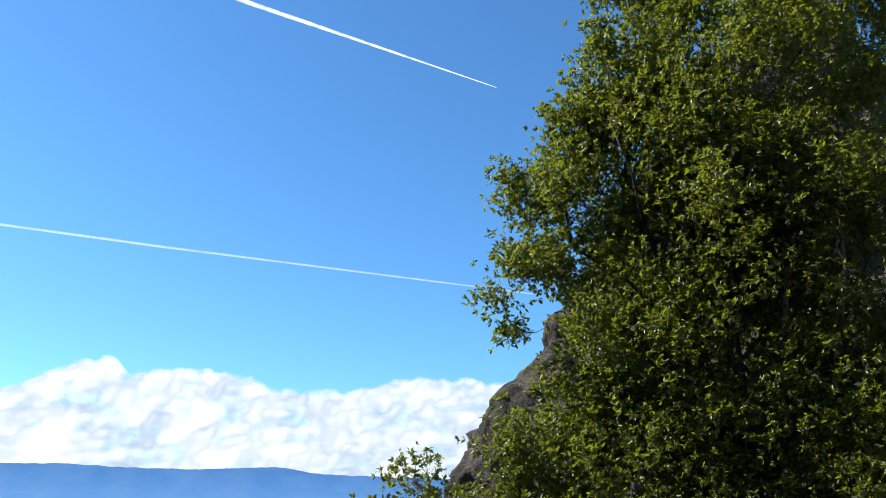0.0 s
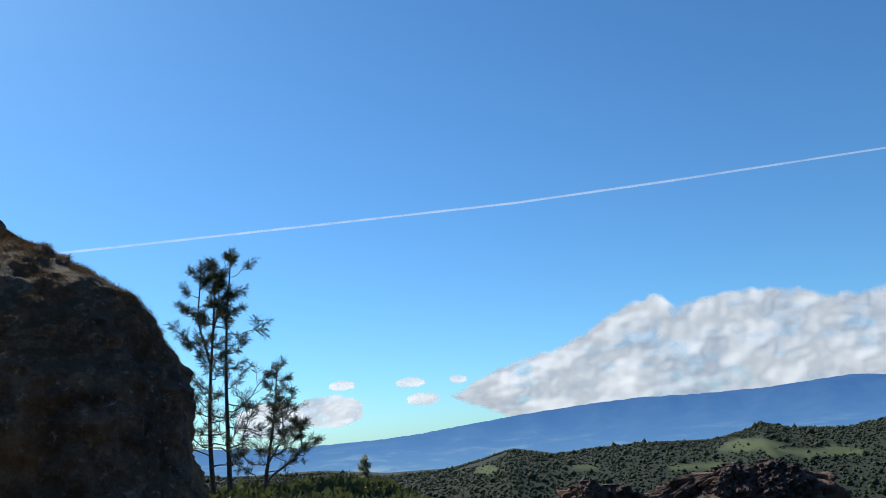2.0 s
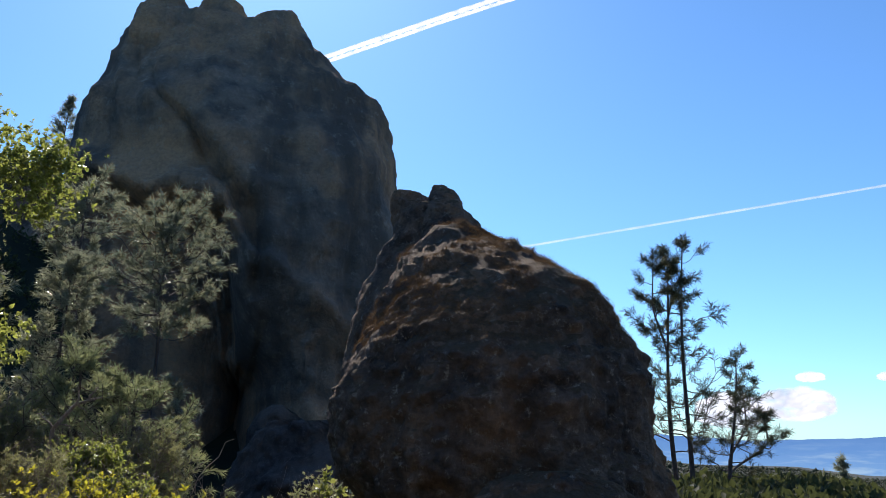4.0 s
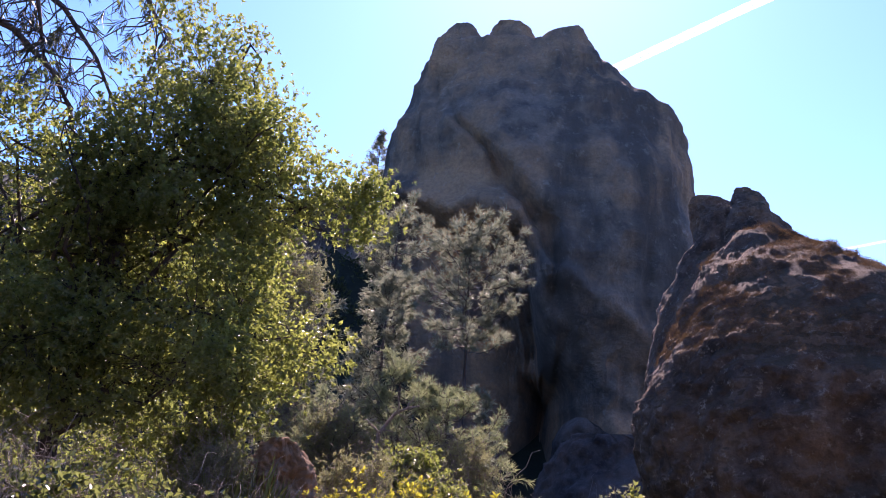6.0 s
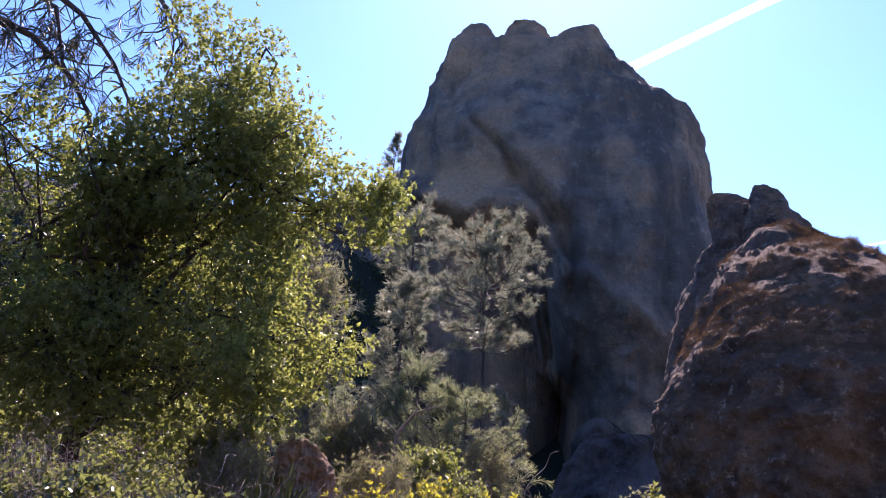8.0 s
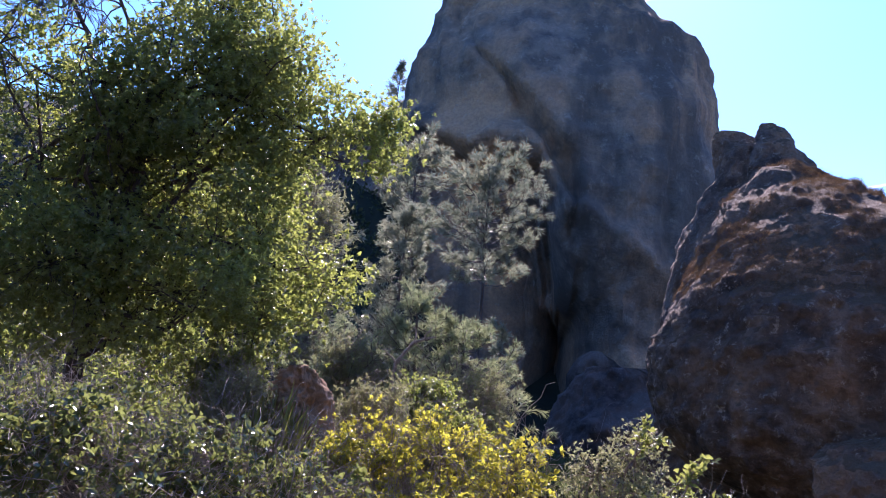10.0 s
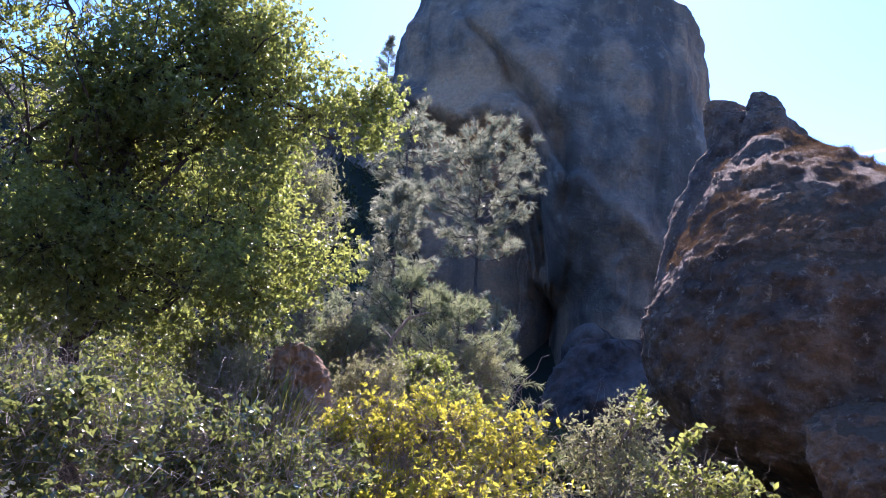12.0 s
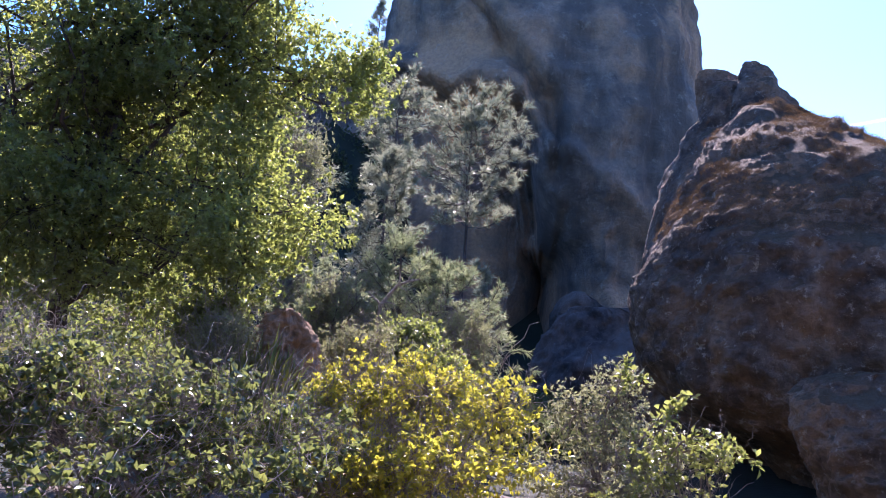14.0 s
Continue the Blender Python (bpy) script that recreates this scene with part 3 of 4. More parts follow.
BOULDER = [(-9, -24, -39), (-7.3, -22.4, -38.5), (-6.4, -20.6, -38), (-5.3, -17.6, -37.6), (-4, -15.9, -37.4), (-2.5, -14.9, -37), (0, -14.3, -35.9), (2.3, -14.2, -35.7), (3.4, -14.9, -35.7), (5.5, -15.7, -35.4), (8.1, -16.7, -33.6), (10.1, -17.5, -32.0), (10.9, -17.9, -30.8, 0.1), (11.6, -18.4, -29.7, 0.5), (12.2, -18.8, -28.8, 0.9), (13.1, -19.6, -27.5, 1.6), (14.0, -20.7, -25.7, 2.3), (14.65, -21.8, -24.4, 2.9)]
build_rock("boulder", "great rounded brown boulder with lichen and rusty moss crown", [(20, 0.85, BOULDER)], ROCK_NEAR, 0.09, 0.025, 0.15, 0.34, 4.0, None, 460)


build_rock("rock_ledge", "dark brown rock ledge under the great boulder", [(23, 0.4, [(-14, -9, -36), (-8, -10.5, -36), (-5.5, -12.2, -35), (-4.0, -13.6, -33), (-2.6, -16, -30)])], ROCK_NEAR, 0.12, 0.03, 0.15, 0.5, 17.0, None, 200)


def add_moss(rock, count, seed, lowest):
    """Rusty moss and dry turf that clings to the upper faces of a rock."""
    rng = np.random.default_rng(seed)
    me = rock.data
    n = len(me.vertices)
    co, nr = np.zeros(3 * n), np.zeros(3 * n)
    me.vertices.foreach_get("co", co)
    me.vertices.foreach_get("normal", nr)
    co, nr = co.reshape(-1, 3), nr.reshape(-1, 3)
    patchy = np.array([fbm(c[0] * 0.8, c[1] * 0.8, c[2] * 0.8, 3) for c in co])
    good = np.where((nr[:, 2] > 0.22) & (co[:, 2] > lowest) & (patchy > -0.12))[0]
    pick = rng.choice(good, count)
    at_ = co[pick] + rng.normal(0, 0.035, (count, 3))
    tagged(part("moss", leaf_mesh("moss", rng, at_, nr[pick] * 1.4, 0.04, 0.011, MOSS), rock, "rusty brown moss"), kind="stuff")


add_moss(bpy.data.objects["boulder"], 90000, 91, 3.6)
build_rock("boulder", "low lichen-spotted boulder at the foot of the great one", [(15.5, 0.8, [(-13, -25, -36), (-9.5, -26.2, -36), (-8.3, -25.4, -36.5), (-6, -24.5, -36), (-4, -24.2, -35), (-2.8, -25, -33), (-2.2, -27.5, -31)])], ROCK_NEAR, 0.12, 0.03, 0.1, 0.3, 9.0, None, 280)
build_rock("rock_shoulder", "dark ragged rock shoulder topped by a small knob", [
    (27, 0.6, [(-6, -14.6, -34), (5, -15.0, -30), (9.2, -15.7, -29), (10.2, -16.0, -28.6), (12.3, -17.2, -27.6), (13.4, -17.8, -26.6), (14.5, -18.4, -24.6), (15.3, -18.7, -23.9), (15.8, -19.0, -23.2), (16.1, -19.7, -22.6), (16.35, -20.5, -21.9)]),
    (27.6, 0.7, [(10, -18.4, -24), (15, -18.1, -22.5), (16.2, -17.9, -20.9), (16.6, -17.95, -20.5), (16.9, -18.1, -20.0), (17.05, -18.5, -19.3)]),
    (27, 0.9, [(13, -19.9, -25.0), (15.6, -20.4, -23.3), (16.2, -20.6, -23.05), (16.7, -20.7, -22.85), (17.1, -20.8, -22.5), (17.3, -20.9, -22.1), (17.45, -21.1, -21.8)])], ROCK_NEAR, 0.05, 0.02, 0.1, 0.4, 2.0, None, 260)
build_rock("rock_cliff", "rough grey-brown cliff rising behind a live oak", [(19, 0.5, [(-8, -84, -134), (0, -90.6, -133), (2.2, -91.5, -132), (5, -92.9, -131), (7.5, -94.3, -130), (9.9, -96.5, -128), (14, -99.1, -126), (17.7, -100.9, -124), (22, -104, -122.5), (27, -108, -121), (30.0, -110, -118.8), (31.4, -112.5, -116.5)])], ROCK_CLIFF, 0.06, 0.045, 0.14, 0.35, 6.0, None, 600)
build_rock("boulder", "dark rounded rock mass at the foot of the tower", [(44, 0.7, [(-8, -6.5, -19), (-3, -7.5, -18), (-1, -8.6, -17), (0.3, -9.4, -16), (1.0, -10.5, -14)])], ROCK_CLIFF, 0.15, 0.04, 0.2, 0.8, 12.0, None, 200)
build_rock("outcrop", "rugged reddish rock outcrop below the lookout", [(90, 0.6, [(-9, -63, -80), (-4.6, -65.5, -77.2), (-3.8, -67.5, -76.4), (-3.4, -69, -75.4)]), (88, 0.8, [(-6, -68.5, -73.5), (-3.6, -69.6, -72.6), (-3.0, -70.3, -72.0), (-2.8, -70.9, -71.5)]), (88.5, 0.8, [(-6, -71, -76.2), (-3.5, -72, -75.4), (-2.9, -72.6, -74.6), (-2.7, -73.1, -74.0)])], ROCK_RED, 0.12, 0.13, 1.1, 1.5, 3.0, None, 420)
build_rock("outcrop", "low reddish rock outcrop below the lookout", [(80, 0.6, [(-9, -58, -67), (-4.2, -60, -65), (-3.7, -61.2, -64)]), (79, 0.8, [(-6, -60.5, -63.5), (-3.8, -61.2, -63), (-3.4, -61.8, -62.5)])], ROCK_RED, 0.1, 0.12, 0.8, 1.3, 5.0, None, 320)
build_rock("dirt_bank", "crumbling brown dirt bank among the shrubs", [(8.6, 0.9, [(-14, 13.5, 5.5), (-8, 12.8, 6), (-5, 12.2, 6.8), (-2.8, 11.7, 7.4), (-1.4, 11.3, 7.9), (-0.7, 10.8, 8.4), (-0.3, 10.1, 9.0)])], SOIL, 0.2, 0.07, 0.02, 0.1, 8.0, None, 260)


# ---- trees ----
def crown_points(rng, lobes, clumps, leaves, spread, tuft=7):
    """Sprays of leaves spread through and over a crown made of lobes (centre, radii), each spray a few leaves round a twig's tip.
    Returns leaf places, the ways they point, and the clump centres."""
    knobs = []
    for c, r in lobes:
        knobs.append((np.array(c), np.array(r)))
        for _ in range(14):
            d = rng.normal(0, 1, 3)
            d /= np.linalg.norm(d)
            knobs.append((np.array(c) + d * np.array(r) * rng.uniform(0.8, 1.15), np.array(r) * rng.uniform(0.12, 0.36)))
    vol = np.array([k[1].prod() for k in knobs]) ** 0.62
    pick = rng.choice(len(knobs), clumps, p=vol / vol.sum())
    d = rng.normal(0, 1, (clumps, 3))
    d /= np.linalg.norm(d, axis=1)[:, None]
    r = rng.uniform(0.08, 1.0, clumps) ** 0.45
    c = np.array([knobs[k][0] for k in pick]) + d * r[:, None] * np.array([knobs[k][1] for k in pick])
    tips = rng.poisson(leaves / tuft, clumps).clip(2)
    idx = np.repeat(np.arange(clumps), tips)
    off = rng.normal(0, 1, (len(idx), 3)) * np.array([1, 1, 0.8]) * (spread * rng.uniform(0.6, 1.3, clumps)[idx])[:, None]
    tip = c[idx] + off
    way = off / spread * 0.5 + d[idx] * 0.5 + rng.normal(0, 0.5, off.shape) + np.array([0, 0, 0.35])
    way /= np.linalg.norm(way, axis=1)[:, None]
    k = np.repeat(np.arange(len(tip)), rng.integers(tuft - 3, tuft + 3, len(tip)))
    lay = rng.normal(0, 1, (len(k), 3))
    lay -= way[k] * (lay * way[k]).sum(1)[:, None]
    lay /= np.linalg.norm(lay, axis=1)[:, None] + 1e-9
    back = rng.uniform(0, 0.22, (len(k), 1)) * spread
    return tip[k] - way[k] * back, lay * 0.9 + way[k] * 0.75, c


def build_broadleaf(name, label, category, foot, lobes, clumps, leaves, spread, leaf, leaf_mat, bark, trunk_radius, stems=1, seed=1, group="", limbs=26, trunk_top=None, droop=0.1, twigs=0, tuft=7):
    rng = np.random.default_rng(seed)
    foot = Vector(foot)
    thing = base(name, foot, label, category, group)
    pts, out, centres = crown_points(rng, lobes, clumps, leaves, spread, tuft)
    inv = np.array(foot)
    mid = Vector(np.mean([l[0] for l in lobes], axis=0))
    heads = []
    for k in range(stems):
        head = Vector(trunk_top) if trunk_top else mid
        if stems > 1:
            head = Vector(centres[int(rng.integers(len(centres)))]).lerp(mid, 0.4)
        line = limb(rng, foot + Vector((rng.normal(0, 0.1) * (stems > 1), rng.normal(0, 0.1) * (stems > 1), -0.3)), head, 0, 7, 0.05)
        wood = Soup()
        tube(wood, [p - foot for p in line], [trunk_radius * (1 - 0.65 * i / 7) for i in range(8)], 9)
        heads.append(line)
        own = "trunk" if stems == 1 else "stem"
        part(own, wood.mesh(own, bark), thing)
    spray = Soup()
    order = rng.permutation(len(centres))[:limbs]
    for k in order:
        c = Vector(centres[k])
        line = heads[int(rng.integers(stems))]
        start = line[int(rng.integers(3, 8))]
        way = limb(rng, start, c, rng.uniform(-0.05, 0.12) * (c - start).length, 6, 0.1)
        s = Soup()
        r0 = trunk_radius * rng.uniform(0.18, 0.34)
        tube(s, [p - foot for p in way], [r0 * (1 - 0.8 * i / 6) for i in range(7)], 5)
        for _ in range(6):
            a = way[int(rng.integers(2, 7))]
            b = Vector(centres[int(rng.integers(len(centres)))])
            if (b - a).length > spread * 6:
                b = a + (b - a).normalized() * spread * 5
            tw = limb(rng, a, b, 0.03, 4, 0.12)
            tube(spray, [p - foot for p in tw], [r0 * 0.3 * (1 - 0.7 * i / 4) for i in range(5)], 4)
        part("limb", s.mesh("limb", bark), thing)
    for k in rng.permutation(len(centres))[:500]:
        c = Vector(centres[k])
        home = min((Vector(l[0]) for l in lobes), key=lambda q: (q - c).length)
        reach = min((home - c).length, spread * 7)
        a = c + (home - c).normalized() * reach if reach > 0.01 else home
        r0 = max(0.002, spread * 0.035)
        tube(spray, [q - foot for q in limb(rng, a, c, 0.05 * reach, 3, 0.1)], [r0, r0 * 0.85, r0 * 0.65, r0 * 0.4], 4)
    tagged(part("twig_spray", spray.mesh("twig_spray", bark), thing), kind="stuff")
    if twigs:
        s = Soup()
        for _ in range(twigs):
            a = Vector(centres[int(rng.integers(len(centres)))]) + Vector(rng.normal(0, spread, 3))
            d = Vector(rng.normal(0, 1, 3)) + Vector((0, 0, 0.7))
            b = a + d.normalized() * spread * rng.uniform(2, 6)
            r0 = spread * rng.uniform(0.014, 0.04)
            tube(s, [p - foot for p in limb(rng, a, b, spread * rng.uniform(-0.5, 0.8), 5, 0.12)], [r0, r0 * 0.9, r0 * 0.8, r0 * 0.65, r0 * 0.5, r0 * 0.3], 4)
        tagged(part("twig_tangle", s.mesh("twig_tangle", BARK_DEAD), thing, "tangle of pale dry twigs"), kind="stuff")
    part("crown", leaf_mesh("crown", rng, pts - inv, out, leaf[0], leaf[1], leaf_mat, droop), thing)
    return thing


def lobe(az, el, d, wide, tall, deep=None):
    """A crown lobe at that bearing, wide and tall in degrees from its middle."""
    p = at(az, el, d)
    r = d * math.tan(radians(wide))
    return (tuple(p), (r, deep or r, d * math.tan(radians(tall))))


def tuft_mesh(rng, e, w, needles, length, mat, slim=0.065):
    """Needles in open brushes round the shoot ends e, which point along w."""
    idx = np.repeat(np.arange(len(e)), needles)
    along = rng.uniform(-1.0, 0.1, (len(idx), 1)) * length
    lay = rng.normal(0, 1, (len(idx), 3))
    lay -= w[idx] * (lay * w[idx]).sum(1)[:, None]
    lay /= np.linalg.norm(lay, axis=1)[:, None] + 1e-9
    out = (w[idx] * 0.9 + lay * rng.uniform(0.3, 1.3, (len(idx), 1))) * 2.2
    return leaf_mesh("needles", rng, e[idx] + w[idx] * along, out, length, length * slim, mat, 0.25)


def build_pine(name, label, foot, height, lean=(0, 0), bare=0.3, reach=0.16, tufts=170, needles=26, length=0.24, seed=1, group="", radius=None, curve=0.15, crown_mat=None, dome=False, leaders=(), slim=0.06):
    """A grey pine: a slender trunk, upswept limbs, and open tufts of long needles.
    leaders: second tops, each the share of the trunk where it forks off, metres aside and the height it reaches as a share."""
    rng = np.random.default_rng(seed)
    foot = Vector(foot)
    thing = base(name, foot, label, "pine tree", group)
    radius = radius or height * 0.0085
    line = []
    for i in range(13):
        t = i / 12
        line.append(Vector((lean[0] * height * t + 0.012 * height * math.sin(t * 5 + seed), lean[1] * height * t + 0.01 * height * math.sin(t * 4 + 2 * seed), height * t - 0.3 * (i == 0))))
    s = Soup()
    tube(s, line, [radius * (1 - 0.9 * (i / 12)) + 0.012 for i in range(13)], 8)
    part("trunk", s.mesh("trunk", BARK_PINE), thing)
    stems = [(line, bare, 1.0)]
    for start, aside, top in leaders:
        root = line[int(start * 12)].lerp(line[min(12, int(start * 12) + 1)], start * 12 - int(start * 12))
        side = []
        for i in range(13):
            t = i / 12
            side.append(root + Vector((aside * smooth(0, 0.55, t) + 0.06 * math.sin(5 * t + seed), 0.3 * aside * t, (top - start) * height * t)))
        s = Soup()
        tube(s, side, [radius * (0.62 - start * 0.4) * (1 - 0.85 * i / 12) + 0.012 for i in range(13)], 7)
        part("leader", s.mesh("leader", BARK_PINE), thing)
        stems.append((side, 0.2, top - start))
    ends, ways, spray = [], [], Soup()
    for way_up, low, share in stems:
        count = max(9, int(tufts / 6 * share))
        for k in range(count):
            t = low + (0.98 - low) * (k + rng.random()) / count
            i = min(11, int(t * 12))
            a = way_up[i].lerp(way_up[i + 1], t * 12 - i)
            ang = k * 2.4 + rng.normal(0, 0.4)
            q = (t - low) / (1 - low)
            shape = math.sqrt(max(0.05, 1 - (1.7 * q - 0.75) ** 2)) if dome else 1.15 - 0.9 * q ** 1.2
            run = height * reach * shape * rng.uniform(0.5, 1.2) * (1 if share == 1.0 else 0.6)
            b = a + Vector((math.cos(ang) * run, math.sin(ang) * run, run * rng.uniform(0.05, 0.7)))
            way = limb(rng, a, b, -curve * run, 5, 0.07)
            s = Soup()
            r0 = radius * 0.3 * (1.1 - 0.8 * t)
            tube(s, way, [r0 * (1 - 0.75 * j / 5) + 0.005 for j in range(6)], 5)
            for _ in range(int(rng.integers(4, 8))):
                p = way[int(rng.integers(2, 6))]
                d = (b - a).normalized() + Vector(rng.normal(0, 0.6, 3)) + Vector((0, 0, 0.5))
                e = p + d.normalized() * max(run, 0.5) * rng.uniform(0.12, 0.42)
                tube(spray, [p, p.lerp(e, 0.5) - Vector((0, 0, 0.03 * run)), e], [r0 * 0.4 + 0.003, r0 * 0.3 + 0.003, 0.005], 4)
                ends.append(e)
                ways.append((e - p).normalized())
            ends.append(b)
            ways.append((b - a).normalized())
            part("limb", s.mesh("limb", BARK_PINE), thing)
        for k in range(6):
            ends.append(way_up[-1] - Vector((0, 0, 0.35 * k * length)))
            ways.append(Vector((0, 0, 1)))
    tagged(part("twig_spray", spray.mesh("twig_spray", BARK_PINE), thing), kind="stuff")
    part("needles", tuft_mesh(rng, np.array([tuple(p) for p in ends]), np.array([tuple(p) for p in ways]), needles, length, crown_mat or NEEDLE, slim), thing)
    return thing


def on_ground(az, d):
    p = at(az, 0, d)
    p.z = ground_height(az, d)
    return p


def tall(az, d, el):
    """The height of a tree whose top stands at that elevation."""
    return EYE + d * math.tan(radians(el)) - ground_height(az, d)


# Broad oak beside the path.
build_broadleaf("oak_tree", "leafy green oak tree backlit by the sun", "oak tree", on_ground(24.6, 10.5),
                [lobe(18, 15, 10.6, 8, 9), lobe(17.2, 23, 10.3, 4.8, 5), lobe(11.5, 17.5, 9.8, 4.5, 5.5), lobe(6.4, 15.8, 9.6, 2.6, 2.6), lobe(13.4, 8, 9.4, 3.2, 5.5), lobe(8.0, 5.6, 9.2, 2.2, 2.0), lobe(5.2, 17, 9.6, 1.3, 1.6), lobe(21, 6, 10.6, 8, 5), lobe(18.5, 17, 10.2, 6, 6), lobe(14, 19.5, 10, 4, 4.2), lobe(22, 16, 10.3, 4, 5), lobe(26, 5, 10, 6, 5.5), lobe(29.5, 17, 10.6, 3.2, 4.5), lobe(18, 4, 9.8, 8, 4.5), lobe(33, 9, 10.4, 5, 6), lobe(23, 12, 11, 4, 5), lobe(12.5, 2.5, 9.2, 4, 3)],
                5200, 38, 0.15, (0.056, 0.031), LEAF_OAK, BARK_OAK, 0.15, 1, 11, "", 32, tuple(at(20.5, 17, 10.4)))
# Live oak at the edge, in front of the cliff.
build_broadleaf("live_oak", "dense dark green live oak in front of a cliff", "oak tree", on_ground(-108, 7.6),
                [lobe(-110, 12, 7.6, 11, 13), lobe(-106, 24, 7.6, 6, 8), lobe(-112, 29, 7.8, 8, 7), lobe(-99.5, 20.5, 7.2, 4.5, 6.5), lobe(-96.2, 16.5, 7.0, 1.8, 2.4), lobe(-93.6, 14.2, 7.0, 1.0, 0.9), lobe(-103, 3, 7.0, 6.5, 6), lobe(-118, 16, 8, 9, 14), lobe(-100.5, 7.5, 7.2, 3.2, 6), lobe(-102.5, 29, 7.2, 3.2, 5), lobe(-98, -1, 7.0, 4, 3.5), lobe(-99.5, 26, 7.2, 2.2, 3.6), lobe(-98.4, 21.5, 7.1, 1.6, 2.4), lobe(-94.9, 12, 7.0, 0.7, 1.0), lobe(-96, 4, 7.0, 2.5, 3), lobe(-104.5, 10, 6.9, 5, 6), lobe(-112, 4, 7.2, 7, 5), lobe(-108, -2, 7.0, 8, 4), lobe(-113, 20, 7.2, 6, 6), lobe(-106, 38, 7.8, 6, 6), lobe(-112, 40, 8.2, 7, 6), lobe(-118, 33, 8.4, 6, 6), lobe(-110, 12, 8.6, 9, 9)],
                11500, 48, 0.085, (0.05, 0.022), LEAF_LIVE, BARK_OAK, 0.1, 2, 12, "", 34)
build_broadleaf("shrub", "small leafy green shrub growing at the rock edge", "shrub", on_ground(-89, 7.2),
                [lobe(-88.6, 1.5, 7.2, 2.0, 2.0), lobe(-92.5, -0.5, 7.0, 2.6, 2.6), lobe(-86.6, -0.5, 7.1, 1.6, 1.2), lobe(-90, -4, 7, 4, 2.5)], 150, 34, 0.075, (0.05, 0.025), LEAF_LIVE, BARK_TWIG, 0.02, 4, 13, "", 20)

# Pines on the open side.
THREE = "three pines at the edge"
build_pine("grey_pine", "tall slender grey pine against the open sky", on_ground(-38.1, 40), tall(-38.1, 40, 13.5), (0.03, 0), 0.16, 0.2, 180, 34, 0.33, 21, THREE, 0.12, 0.15, NEEDLE_BACKLIT, slim=0.024)
build_pine("grey_pine", "tall grey pine forking into three tops", on_ground(-37.4, 40.5), tall(-37.4, 40.5, 12.4), (-0.015, 0), 0.16, 0.19, 150, 34, 0.33, 22, THREE, 0.12, 0.15, NEEDLE_BACKLIT, leaders=((0.55, -0.8, 1.0), (0.66, 0.45, 0.97)), slim=0.024)
build_pine("grey_pine", "shorter leaning grey pine with a low sweeping limb", on_ground(-40.6, 39), tall(-40.6, 39, 5.7), (0.12, 0.0), 0.12, 0.3, 130, 28, 0.3, 23, THREE, 0.09, 0.15, NEEDLE_BACKLIT, leaders=((0.12, 2.7, 0.62), (0.2, 1.2, 0.78)), slim=0.024)
build_pine("grey_pine", "lone pine top rising below the lookout", on_ground(-47.3, 75), tall(-47.3, 75, -0.9), (0, 0), 0.35, 0.1, 190, 26, 0.42, 24)
build_pine("grey_pine", "feathery pale pine rising behind the cliff", on_ground(-121.5, 27), tall(-121.5, 27, 38), (0, 0), 0.3, 0.2, 330, 30, 0.28, 25)
# Pines in the gully.
build_pine("grey_pine", "wide-crowned pale grey pine in front of the tower", on_ground(-1.7, 24), tall(-1.7, 24, 15.0), (0.055, 0), 0.6, 0.15, 400, 36, 0.22, 31, "", None, 0.1, NEEDLE, True, slim=0.045)
build_pine("grey_pine", "slim grey pine standing behind a wider one", on_ground(2.4, 27), tall(2.4, 27, 15.9), (0, 0), 0.66, 0.1, 280, 32, 0.24, 32, "", None, 0.1, NEEDLE, True, slim=0.045)
build_pine("grey_pine", "young bushy grey pine in the gully", on_ground(3.0, 18), tall(3.0, 18, 11.4), (0, 0), 0.34, 0.16, 480, 36, 0.16, 33, "", 0.06, slim=0.045)
build_pine("young_pine", "feathery grey-green young pine among the shrubs", on_ground(2.2, 15.5), tall(2.2, 15.5, 5.2), (0.03, 0), 0.12, 0.34, 420, 32, 0.15, 37, "feathery young pines", 0.05, 0.2, NEEDLE_GREEN, slim=0.045)
build_pine("young_pine", "feathery grey-green young pine among the shrubs", on_ground(-0.9, 15), tall(-0.9, 15, 3.4), (0.06, 0), 0.12, 0.36, 360, 32, 0.15, 38, "feathery young pines", 0.05, 0.2, NEEDLE_GREEN, slim=0.045)
build_pine("young_pine", "low feathery young pine among the shrubs", on_ground(6.2, 15), tall(6.2, 15, 2.4), (0, 0), 0.12, 0.4, 300, 32, 0.15, 39, "feathery young pines", 0.05, 0.2, NEEDLE_GREEN, slim=0.045)
build_pine("young_pine", "thin pale young pine at the foot of the tower", on_ground(-4.3, 19), tall(-4.3, 19, 3.4), (-0.02, 0), 0.3, 0.17, 110, 34, 0.16, 40, "", 0.05)
build_pine("grey_pine", "small pine on the ridge beside the tower", at(4.4, 14.3, 90), 11.9, (0, 0), 0.1, 0.13, 420, 16, 0.5, 34, "", 0.12, slim=0.05)
build_pine("grey_pine", "narrow grey pine behind the oak", on_ground(9, 23), tall(9, 23, 12), (0, 0), 0.2, 0.17, 360, 30, 0.18, 36)


